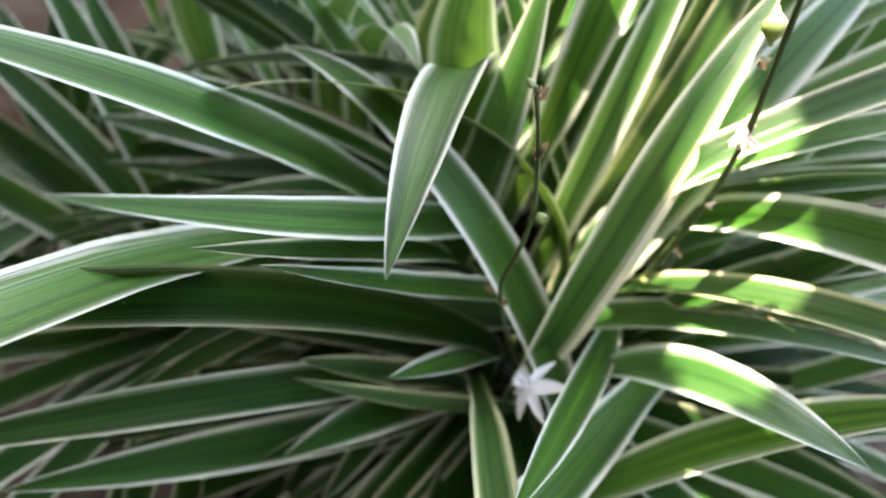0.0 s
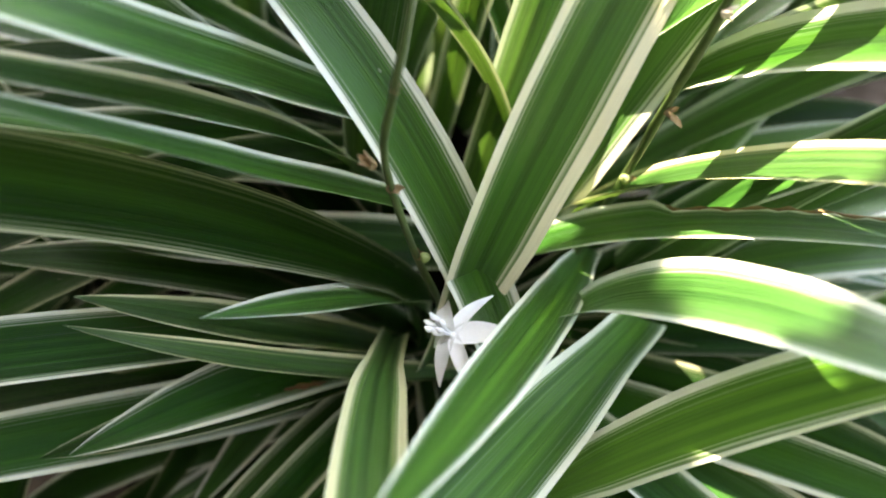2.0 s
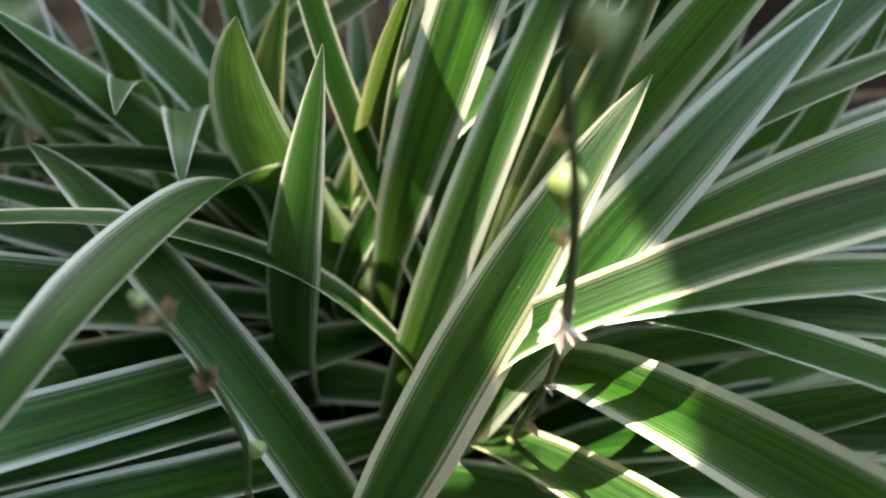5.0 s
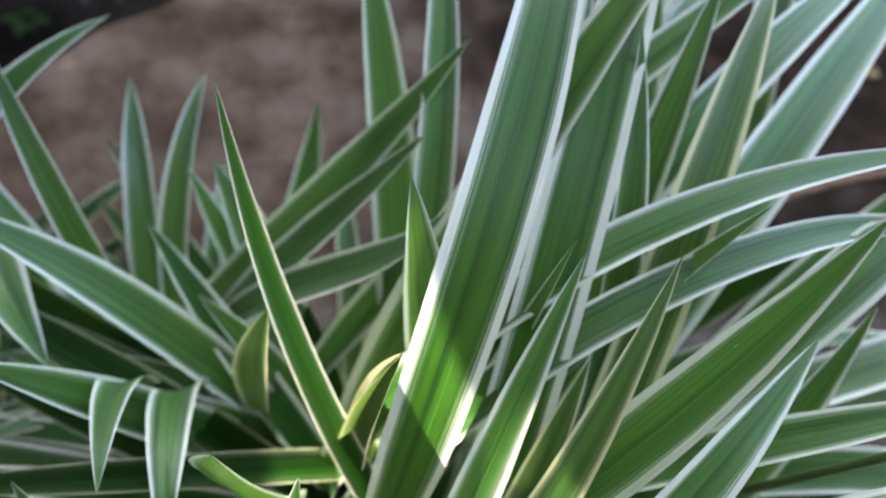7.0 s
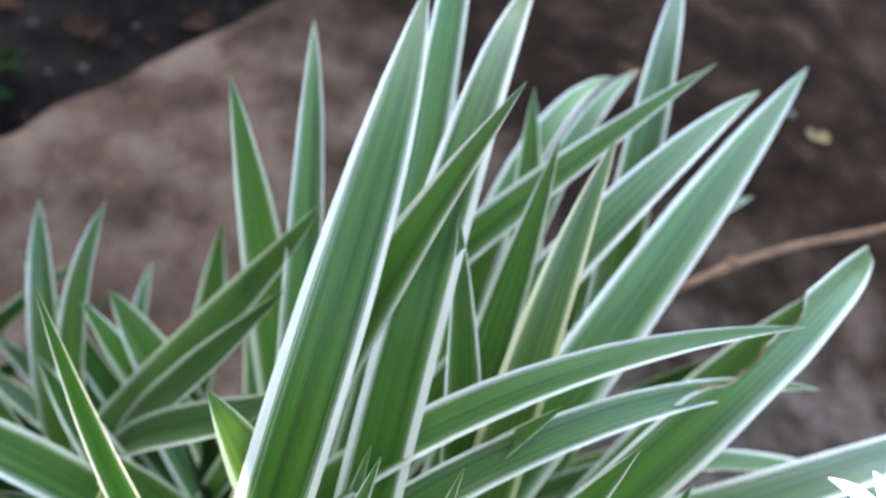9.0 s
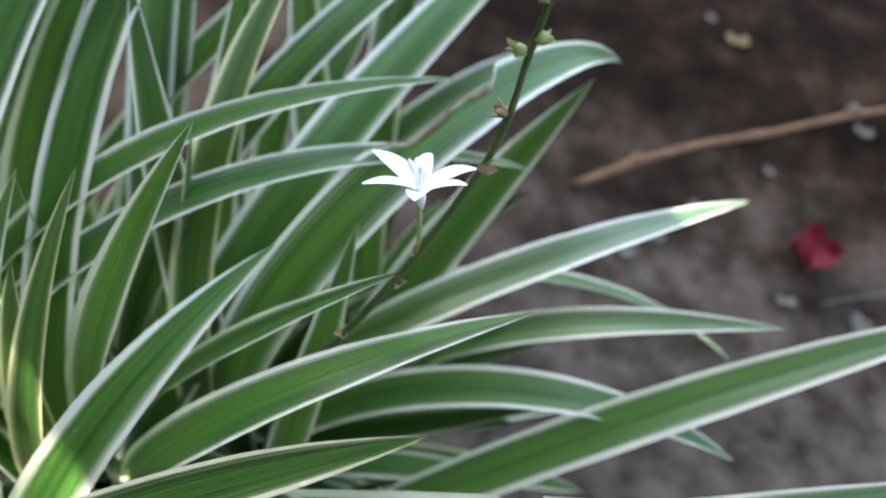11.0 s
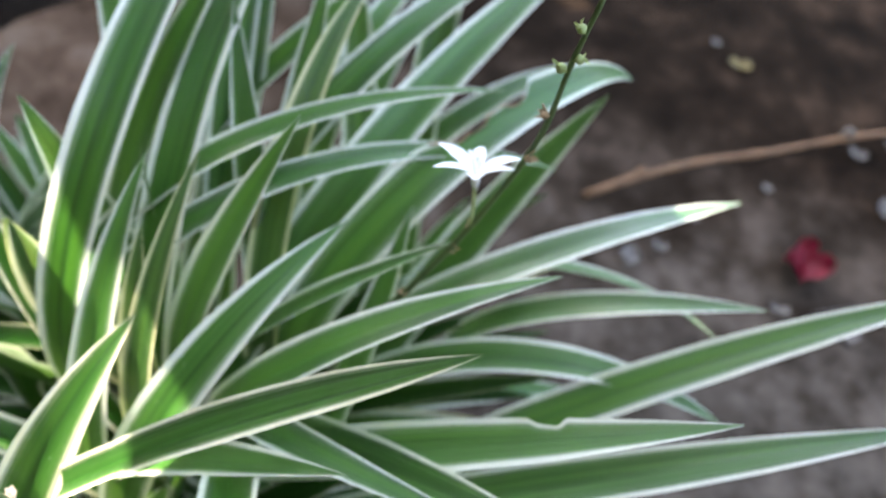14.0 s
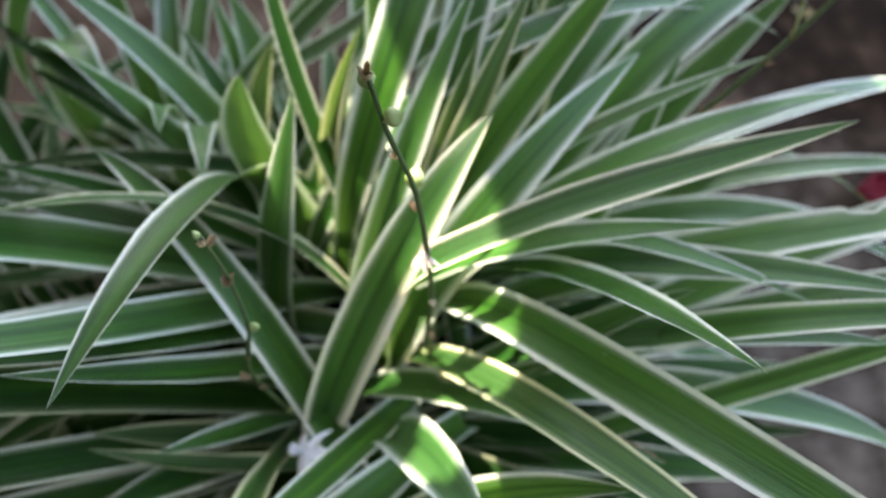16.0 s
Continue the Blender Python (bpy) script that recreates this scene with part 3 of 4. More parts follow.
leaf(plant_c, 1.49, 10.89, 17.72, 8.1, 87.7, 49.7, 2.6, 12.0, 20.48, 1.49, 21)
leaf(plant_c, 1.78, 5.22, 20.91, 62.2, 97.7, 100.2, -4.4, -2.5, 17.99, 1.73, -17)
leaf(plant_c, 2.07, 9.69, 20.97, 43.8, 95.2, 49.7, 1.7, 14.0, 17.88, 1.68, -3)
leaf(plant_c, 1.87, 9.11, 16.80, 74.9, 114.9, 75.4, 6.2, 5.2, 20.73, 1.24, 0, material=YELLOWISH)
leaf(plant_c, 0.18, 12.28, 16.95, 71.8, 88.2, 9.3, -1.5, -0.1, 17.72, 0.70, 18)
leaf(plant_c, 4.86, 11.74, 16.30, 116.3, 86.3, 39.1, 4.2, -3.7, 21.61, 1.55, -8, material=BROAD)
leaf(plant_c, 4.35, 11.32, 19.13, 104.1, 89.2, 59.4, 30.7, -26.8, 22.76, 1.56, 14, material=YELLOWISH)
leaf(plant_c, 1.64, 14.57, 16.96, 25.3, 83.0, 7.4, -2.2, -5.8, 18.43, 1.40, 21)
leaf(plant_c, 3.02, 11.64, 17.27, 89.2, 64.9, 15.4, 0.3, -2.3, 21.43, 1.68, 0)
leaf(plant_c, -0.76, 12.80, 17.03, 60.0, 78.8, 81.7, 15.1, -3.6, 30.37, 1.68, -3)
leaf(plant_c, 1.78, 9.05, 20.29, 67.9, 58.1, 87.7, -28.9, -4.7, 30.70, 2.05, -7)
leaf(plant_c, -3.12, 10.80, 18.56, 62.3, 111.8, 175.2, -63.0, -42.5, 27.30, 1.20, 1)
leaf(plant_c, -2.74, 8.62, 20.39, 60.1, 93.3, 149.8, -28.0, -39.7, 27.59, 1.11, -2)
leaf(plant_c, 5.25, 12.88, 17.71, 52.6, 106.0, 118.6, 33.0, -0.3, 29.22, 1.95, -27, bites=((-1, 0.665, 0.078, 0.95),), label="striped leaf with a torn dry bite in its edge")
leaf(plant_c, 7.24, 13.64, 16.32, 65.8, 52.4, 20.6, -10.6, -17.7, 19.90, 2.06, -9)
leaf(plant_c, 6.05, 14.36, 16.05, 18.2, 89.2, 110.0, -8.6, 16.6, 24.96, 1.67, 10, material=WAXY)
leaf(plant_c, 11.15, 17.20, 16.70, 3.3, 88.1, 94.2, -25.1, -2.2, 18.15, 1.46, 6, material=WAXY)
leaf(plant_c, 6.08, 12.54, 17.63, 26.3, 66.8, 61.5, 27.7, -36.8, 20.68, 1.55, 0)
leaf(plant_c, 4.68, 15.53, 17.33, 44.4, 52.3, 62.1, 14.8, -63.6, 22.80, 1.30, 36)
leaf(plant_c, 2.42, 10.75, 16.78, -23.0, 72.4, 32.1, 8.1, 7.2, 23.39, 1.77, -3)
leaf(plant_c, 8.13, 4.06, 15.14, 16.7, 59.9, -4.0, 1.4, 3.1, 23.17, 1.25, 18)
leaf(plant_c, 6.55, 9.13, 17.37, 57.7, 75.7, 21.0, 0.8, 25.7, 16.84, 1.40, 3)
plant_d = spider_plant(-3.0, 12.5, "spider plant with tall striped leaves standing upright")
leaf(plant_d, 1.32, 7.45, 16.22, 98.5, 96.2, 121.4, 4.6, -15.1, 37.65, 1.70, 11, fold=0.08, material=BROAD)
leaf(plant_d, -3.08, 12.02, 11.86, 66.2, 94.3, 42.1, 19.4, -4.3, 29.97, 2.23, 7)
leaf(plant_d, -6.20, 14.15, 16.96, 44.3, 69.2, 59.7, -5.7, 2.4, 28.13, 1.47, -2)
leaf(plant_d, 0.79, 13.28, 16.74, 96.7, 74.5, 57.3, 5.9, -1.8, 31.75, 1.51, -20)
leaf(plant_d, -0.49, 12.31, 17.32, 76.0, 66.7, 32.4, 10.2, 24.0, 22.98, 2.16, -0)
leaf(plant_d, -5.28, 12.25, 19.00, 162.8, 44.7, -29.6, 47.4, 19.9, 14.50, 1.63, 3)
# coloured down in place of standing out of the sun
leaf(plant_d, 2.48, 7.12, 20.68, 158.5, 55.8, 49.8, -47.5, -36.5, 19.29, 0.82, 1, material=SHADED_SATIN)
leaf(plant_d, -1.59, 13.90, 17.35, 110.9, 64.2, 22.2, 1.7, 10.2, 19.72, 1.77, 0)
leaf(plant_d, -1.65, 12.25, 18.12, 95.2, 78.3, 61.6, 22.2, 13.5, 24.17, 1.27, 0)
leaf(plant_d, -4.43, 9.66, 15.67, -126.4, 59.3, -4.1, 19.0, 0.0, 25.53, 1.88, 17)
leaf(plant_d, -5.05, 11.46, 15.88, -169.9, 65.2, -1.0, 9.0, 11.7, 15.64, 1.70, 12)
# coloured dark for the shade of the leaf above it
leaf(plant_d, -0.14, 12.40, 17.85, -143.3, 79.7, 98.7, 14.8, -25.4, 20.47, 1.05, -9, material=SHADED_DEEP)
leaf(plant_d, -3.47, 10.43, 16.64, -190.8, 30.7, 66.9, 19.7, 1.7, 19.08, 1.15, -12)
leaf(plant_d, -8.16, 11.05, 17.02, -48.1, 116.8, 79.6, 28.5, -16.0, 15.31, 1.50, 3)
leaf(plant_d, -8.55, 9.76, 16.69, -43.0, 128.8, 75.0, 34.3, -17.5, 15.49, 1.30, 18)
leaf(plant_d, -5.28, 12.80, 16.54, 33.0, 110.2, 37.3, -0.7, 7.6, 13.68, 1.80, -25, material=YELLOWISH)
leaf(plant_d, -3.17, 9.78, 16.64, -172.4, 29.0, 50.9, -5.4, -7.0, 17.51, 1.62, 7, material=BROAD)
leaf(plant_d, -2.34, 10.67, 26.51, 69.9, 88.0, -1.7, 10.0, -20.6, 6.91, 1.29, 30, fold=0.6, material=DRY_EDGED, label="short curled leaf with dry cream edges")
plant_e = spider_plant(-11.5, 15.5, "small spider plant with short pointed striped leaves")
leaf(plant_e, -12.59, 14.76, 16.46, 105.5, 65.0, 48.4, 14.8, 13.4, 12.40, 1.36, 8, material=WAXY)
leaf(plant_e, -11.52, 15.25, 16.79, 103.2, 79.9, 49.5, 26.2, -8.8, 12.63, 1.34, 14, material=WAXY)
leaf(plant_e, -12.88, 15.15, 15.25, 29.3, 56.7, 12.4, -16.2, 0.7, 20.96, 1.60, -27, material=WAXY)
leaf(plant_e, -10.89, 15.11, 15.36, 11.5, 78.4, 47.5, -17.8, 25.2, 17.74, 1.60, -3, material=WAXY)
leaf(plant_e, -9.25, 14.85, 20.97, 14.0, 67.4, 81.7, -94.0, -23.6, 13.87, 1.34, -13, material=WAXY)
leaf(plant_e, -8.77, 17.58, 15.51, -24.4, 98.7, -9.5, -17.1, -6.6, 10.10, 1.21, -9)
leaf(plant_e, -8.82, 15.76, 14.13, 78.5, 51.1, 8.5, -4.5, 18.3, 13.07, 1.60, -3)
leaf(plant_e, -8.36, 18.02, 15.08, 140.4, 92.9, 37.6, 13.1, 5.0, 10.16, 1.90, 6)
leaf(plant_e, -16.36, 14.28, 14.83, -25.7, 127.6, 104.7, 38.9, -13.6, 16.56, 2.30, 6)
leaf(plant_e, -12.47, 13.40, 14.79, -211.4, 52.4, 46.3, 11.5, 4.4, 19.30, 1.00, -9)
leaf(plant_e, -12.12, 13.79, 15.33, 141.1, 89.8, 49.0, 17.8, -8.9, 16.82, 1.10, 9)
leaf(plant_e, -17.28, 16.29, 13.47, 37.4, 135.5, 121.5, 21.2, 28.9, 21.20, 1.65, -9)
plant_f = spider_plant(7.0, 19.5, "spider plant with slender pale-edged leaves at the back of the clump")
leaf(plant_f, 8.14, 19.11, 17.14, 107.3, 84.6, 78.5, 18.5, -26.0, 26.95, 1.59, -1)
leaf(plant_f, 6.49, 19.13, 15.60, 114.9, 64.6, 11.0, 3.3, -5.6, 19.35, 1.84, -4)
leaf(plant_f, 2.85, 19.39, 17.02, 104.0, 68.1, 67.6, 26.3, -47.2, 23.32, 1.50, 0)
leaf(plant_f, 4.10, 19.54, 16.68, 98.5, 63.9, 62.0, 21.8, -37.0, 23.60, 1.35, 0)
leaf(plant_f, 3.84, 20.73, 16.70, 60.4, 58.7, 59.9, 8.3, -21.4, 19.50, 1.60, 0)

# lower leaves that fill the clump, mostly coloured dark for the shade inside it
def filler(plant, count, az0, az1, base_z, lengths, rises, widths, spread, seed, kinds=(SHADED_SATIN, SHADED_DEEP, SHADED_DEEP, SHADED_DEEP, SHADED_SATIN)):
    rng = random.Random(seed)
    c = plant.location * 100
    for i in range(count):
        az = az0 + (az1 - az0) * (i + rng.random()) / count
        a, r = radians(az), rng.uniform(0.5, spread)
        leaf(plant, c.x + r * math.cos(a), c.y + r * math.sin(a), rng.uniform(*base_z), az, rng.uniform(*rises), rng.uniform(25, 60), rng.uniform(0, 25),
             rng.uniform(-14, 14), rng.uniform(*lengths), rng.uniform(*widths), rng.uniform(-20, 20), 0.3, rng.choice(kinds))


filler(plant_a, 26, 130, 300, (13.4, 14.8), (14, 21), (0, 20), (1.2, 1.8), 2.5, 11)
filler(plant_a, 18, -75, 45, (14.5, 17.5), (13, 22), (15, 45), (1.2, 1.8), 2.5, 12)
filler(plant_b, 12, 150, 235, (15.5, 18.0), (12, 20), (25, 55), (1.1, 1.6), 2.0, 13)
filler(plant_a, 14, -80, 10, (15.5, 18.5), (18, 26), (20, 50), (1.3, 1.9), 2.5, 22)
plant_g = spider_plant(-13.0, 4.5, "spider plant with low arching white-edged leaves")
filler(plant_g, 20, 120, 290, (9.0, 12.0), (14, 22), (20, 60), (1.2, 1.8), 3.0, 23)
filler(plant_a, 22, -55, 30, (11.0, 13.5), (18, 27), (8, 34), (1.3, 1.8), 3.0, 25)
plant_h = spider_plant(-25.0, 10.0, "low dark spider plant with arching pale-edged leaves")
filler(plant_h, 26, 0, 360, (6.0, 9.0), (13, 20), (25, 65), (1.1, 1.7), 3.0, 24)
filler(plant_c, 12, -25, 40, (14.0, 16.5), (12, 18), (20, 55), (1.1, 1.6), 3.0, 14, (YELLOWISH, SHADED_DEEP, GREEN, SHADED_DEEP, GREEN))
filler(plant_d, 10, 60, 200, (15.0, 17.0), (8, 13), (45, 80), (1.0, 1.5), 3.0, 15, (YELLOWISH, SHADED_DEEP, GREEN, SHADED_DEEP, GREEN))
filler(plant_e, 8, 100, 260, (10.0, 14.0), (7, 12), (30, 75), (0.9, 1.3), 3.0, 16, (YELLOWISH, SHADED_DEEP, GREEN, SHADED_DEEP, GREEN))
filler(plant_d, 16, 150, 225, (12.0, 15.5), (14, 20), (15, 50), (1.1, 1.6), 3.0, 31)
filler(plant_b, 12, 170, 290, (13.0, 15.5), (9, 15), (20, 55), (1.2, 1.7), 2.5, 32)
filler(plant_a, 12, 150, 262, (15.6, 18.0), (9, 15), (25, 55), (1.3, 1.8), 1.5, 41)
filler(plant_c, 8, 40, 110, (14.0, 16.5), (10, 15), (60, 85), (1.0, 1.5), 3.5, 17, (YELLOWISH, SHADED_DEEP, GREEN, SHADED_DEEP, GREEN))
filler(plant_f, 8, 20, 150, (12.0, 15.0), (8, 13), (60, 85), (1.0, 1.4), 3.0, 18, (YELLOWISH, SHADED_DEEP, GREEN, SHADED_DEEP, GREEN))


# ---------------------------------------------------------------- flower stalks, flowers and buds
def stalk(plant, pts, r0, r1):
    pts = [local(plant, Vector(p) / 100) for p in pts]
    line = bezier(pts, 32)
    bm = bmesh.new()
    n = len(line)
    radii = [(r0 + (r1 - r0) * i / (n - 1)) * (1 + 0.10 * math.sin(i * 1.9)) / 100 for i in range(n)]
    tube(bm, line, radii, 10)
    return part("flower_stalk", bm, STEM, plant, "slender dark green flower stalk")


def capsule_bm(parent, p, d, length, width, lobes=3):
    """A small lobed bud or capsule on a short foot."""
    bm = bmesh.new()
    p, d = Vector(p) / 100, Vector(d).normalized()
    a = d.orthogonal().normalized()
    b = d.cross(a)
    rings, sides = 9, 15
    prof = (0.18, 0.22, 0.62, 0.92, 1.0, 0.90, 0.55, 0.20, 0.05)
    prev = None
    for i in range(rings):
        s = i / (rings - 1)
        cur = []
        for k in range(sides):
            t = k * math.tau / sides
            r = width / 200 * prof[i] * (1 + 0.10 * math.cos(lobes * t))
            cur.append(bm.verts.new(p + d * (s * length / 100) + (a * math.cos(t) + b * math.sin(t)) * r))
        if prev:
            for k in range(sides):
                bm.faces.new((prev[k], prev[(k + 1) % sides], cur[(k + 1) % sides], cur[k]))
        prev = cur
    bm.faces.new(prev)
    return bm


def bud(stem, p, d, length=0.45, width=0.3, name="bud", material=None, label="pale green flower bud"):
    return part(name, capsule_bm(stem, p, d, length, width), material or BUD, stem, label)


def husk(stem, p, d, size, seed, material=None, label="dry brown bract husk", spikes=4, lean_range=(0.1, 0.55)):
    """Papery pointed scales round a node."""
    rng = random.Random(seed)
    bm = bmesh.new()
    p, d = Vector(p) / 100, Vector(d).normalized()
    a = d.orthogonal().normalized()
    b = d.cross(a)
    for k in range(spikes):
        t = k * math.tau / spikes + rng.uniform(-0.4, 0.4)
        out = a * math.cos(t) + b * math.sin(t)
        acr = d.cross(out)
        ln, wd = size / 100 * rng.uniform(0.4, 0.95), size / 100 * rng.uniform(0.20, 0.34)
        lean = rng.uniform(*lean_range)
        row = []
        for i in range(5):
            s = i / 4
            w = wd * (0.5 + 0.9 * s) * (1 - s) ** 0.6 + 0.00004
            q = p + out * (0.0006 + lean * ln * s * (0.6 + 0.4 * s)) + d * (ln * s * (1 - 0.35 * s * lean))
            bow = out * (w * 0.5)
            row.append([bm.verts.new(q - acr * w - bow), bm.verts.new(q + out * 0.0002), bm.verts.new(q + acr * w - bow)])
        for r0, r1 in zip(row, row[1:]):
            for j in range(2):
                bm.faces.new((r0[j], r0[j + 1], r1[j + 1], r1[j]))
    return part("husk", bm, material or HUSK, stem, label)


def flower(plant, p, facing, up, size, seed, tilt=0.35, slim=1.0, curls=(0.3, 0.75)):
    """Six white tepals, six stamens with paddle-shaped anthers."""
    rng = random.Random(seed)
    n = Vector(facing).normalized()
    u = Vector(up)
    u = (u - n * u.dot(n)).normalized()
    v = n.cross(u)
    c = local(plant, Vector(p) / 100)
    core = bmesh.new()
    tube(core, [c - n * 0.004, c - n * 0.001, c + n * 0.0008], [0.0006, 0.0012, 0.0005], 10)
    head = part("flower", core, PETAL, plant, "open white six-petalled star flower")
    for k in range(6):
        t = k * math.tau / 6 + rng.uniform(-0.12, 0.12)
        out, acr = u * math.cos(t) + v * math.sin(t), v * math.cos(t) - u * math.sin(t)
        ln, wd = size / 200 * rng.uniform(0.92, 1.06), size / 200 * (0.25 if k % 2 else 0.20) * slim
        lift, curl = tilt + rng.uniform(-0.12, 0.12), rng.uniform(*curls)
        bm = bmesh.new()
        rows = []
        for i in range(10):
            s = i / 9
            w = wd * math.sin(math.pi * (0.14 + 0.86 * s) ** 0.9) ** 0.75 if i < 9 else wd * 0.12
            q = c + out * (ln * s) + n * (ln * (lift * s - curl * s * s))
            rows.append([bm.verts.new(q + acr * (w * x) + n * (0.35 * w * abs(x) ** 1.5 + 0.0004 * math.sin(3 * s + k))) for x in (-1, -0.5, 0, 0.5, 1)])
        for r0, r1 in zip(rows, rows[1:]):
            for j in range(4):
                bm.faces.new((r0[j], r0[j + 1], r1[j + 1], r1[j]))
        part("petal", bm, PETAL, head)
    for k in range(6):
        t = k * math.tau / 6 + 0.5
        out = u * math.cos(t) + v * math.sin(t)
        bm = bmesh.new()
        ln = size / 200 * rng.uniform(0.5, 0.68)
        pts = [c + (n * 0.95 + out * 0.28 * rng.uniform(0.4, 1.2)) * (ln * s) for s in (0, 0.35, 0.6, 0.68, 0.85, 1.0)]
        tube(bm, pts, [0.00022, 0.00025, 0.0003, 0.0006, 0.00065, 0.0002], 7)
        part("stamen", bm, PETAL, head)
    return head


# stalk over the first crown, leaning to the side
s1 = stalk(plant_a, [(0.6, 2.4, 17.0), (-0.2, 1.6, 22.5), (-1.1, 1.2, 25.4), (-2.0, 1.15, 28.2), (-2.05, 1.2, 29.9), (-2.1, 1.6, 31.3), (-2.55, 1.95, 33.1), (-3.1, 2.1, 34.7)], 0.085, 0.045)
o1 = plant_a.location * 100


def rel(o, x, y, z):
    return (x - o.x, y - o.y, z - o.z)


husk(s1, rel(o1, -1.1, 1.2, 25.4), (0.3, -0.3, 1), 0.36, 1)
bud(s1, rel(o1, -1.0, 1.15, 25.5), (0.5, -0.3, 0.8), 0.28, 0.22)
husk(s1, rel(o1, -2.15, 1.1, 28.1), (-0.7, -0.2, 0.7), 0.42, 2)
husk(s1, rel(o1, -1.85, 1.1, 27.6), (0.5, -0.3, 0.8), 0.38, 3)
husk(s1, rel(o1, -2.05, 1.2, 29.9), (0.1, -0.4, 1), 0.26, 4)
bud(s1, rel(o1, -2.0, 1.6, 31.2), (0.5, -0.2, 0.8), 0.42, 0.28)
husk(s1, rel(o1, -2.5, 1.9, 33.0), (-0.3, -0.2, 1), 0.5, 5, HUSK, "withered brown flower remnant", 6)
bud(s1, rel(o1, -3.1, 2.1, 34.6), (-0.7, 0.1, 0.7), 0.32, 0.18)
husk(s1, rel(o1, -2.95, 2.1, 34.4), (0.2, 0.4, 0.9), 0.34, 6)
husk(s1, rel(o1, -3.0, 2.0, 34.6), (-0.4, -0.5, 0.8), 0.30, 7)

# stalk between the first and second crowns, with withered flowers and buds
s3 = stalk(plant_a, [(3.2, 4.9, 17.0), (3.15, 4.9, 22.0), (3.0, 4.8, 25.0), (2.7, 4.5, 27.8), (2.5, 4.4, 30.3), (2.0, 4.3, 33.0), (1.3, 4.4, 35.6), (0.5, 4.0, 38.0), (0.05, 3.7, 39.8)], 0.12, 0.05)
husk(s3, rel(o1, 3.0, 4.8, 25.0), (0.3, -0.5, 0.8), 0.42, 21)
husk(s3, rel(o1, 2.75, 4.45, 27.7), (0.5, -0.5, 0.6), 0.46, 22)
bud(s3, rel(o1, 3.05, 4.7, 25.1), (-0.5, -0.4, 0.7), 0.34, 0.25)
husk(s3, rel(o1, 2.5, 4.35, 30.2), (0.7, -0.4, 0.6), 0.36, 23, WITHERED, "withered pale flower remnant")
husk(s3, rel(o1, 1.92, 4.42, 33.3), (0.0, -0.45, -0.75), 0.85, 24, WITHERED, "shrivelled pinkish white flower hanging from a node", 6, (0.05, 0.35))
husk(s3, rel(o1, 1.92, 4.4, 33.1), (0.1, 0.5, 0.8), 0.45, 28, WITHERED, "shrivelled pinkish white petal tips", 4, (0.1, 0.5))
husk(s3, rel(o1, 2.05, 4.2, 33.0), (0.5, -0.3, -0.2), 0.36, 25, WITHERED, "withered pale flower remnant")
bud(s3, rel(o1, 1.25, 4.62, 35.15), (-0.15, 0.65, 0.6), 0.8, 0.5, label="swollen pale green seed capsule")
husk(s3, rel(o1, 1.25, 4.5, 34.9), (0.3, 0.3, -0.5), 0.4, 26)
husk(s3, rel(o1, 0.75, 4.1, 37.1), (-0.5, -0.1, 0.7), 0.26, 29)
bud(s3, rel(o1, 0.4, 3.9, 38.4), (0.6, 0.1, 0.6), 0.55, 0.4)
bud(s3, rel(o1, 0.15, 3.8, 39.3), (-0.6, 0.3, 0.6), 0.5, 0.36)
husk(s3, rel(o1, 0.05, 3.7, 39.7), (-0.2, -0.1, 1), 0.42, 27, HUSK, "withered pinkish flower remnant", 6)

# a withered brown patch on a leaf of the first crown
bm = bmesh.new()
ends = [local(plant_a, Vector(q) / 100) for q in ((-3.20, -0.85, 21.02), (-2.35, -0.22, 20.42))]
lift, way = Vector((0.06, 0.65, 0.75)).normalized(), ends[1] - ends[0]
over = lift.cross(way).normalized()
strip = []
for k in range(9):
    w = 0.0011 * math.sin(math.pi * (k + 0.6) / 9.2) * (1 + 0.5 * math.sin(k * 2.3))
    c = ends[0] + way * (k / 8) + lift * 0.0004
    strip.append([bm.verts.new(c + over * (w * x) - lift * (0.0003 * abs(x))) for x in (-1, 0, 1)])
for a, b in zip(strip, strip[1:]):
    for k in range(2):
        bm.faces.new((a[k], a[k + 1], b[k + 1], b[k]))
part("dry_patch", bm, TWIG, plant_a, "withered brown patch on a leaf")

# stalk with the open flower that leans out over the paving
s2 = stalk(plant_c, [(6.0, 11.6, 19.0), (7.6, 11.9, 28.5), (9.3, 12.5, 32.9), (10.4, 13.4, 35.2), (11.1, 14.1, 36.9), (11.65, 14.8, 38.7), (11.75, 15.3, 40.6), (11.9, 15.5, 42.4)], 0.12, 0.055)
o3 = plant_c.location * 100
husk(s2, rel(o3, 9.35, 12.45, 33.0), (-0.5, -0.2, 0.8), 0.45, 31)
husk(s2, rel(o3, 10.35, 13.25, 34.9), (0.3, -0.4, 0.8), 0.38, 32)
husk(s2, rel(o3, 10.65, 13.65, 35.7), (-0.2, -0.2, 0.9), 0.36, 33)
husk(s2, rel(o3, 11.45, 14.5, 38.0), (0.8, -0.2, 0.5), 0.45, 34)
husk(s2, rel(o3, 11.65, 14.9, 39.2), (-0.8, 0.0, 0.5), 0.4, 35)
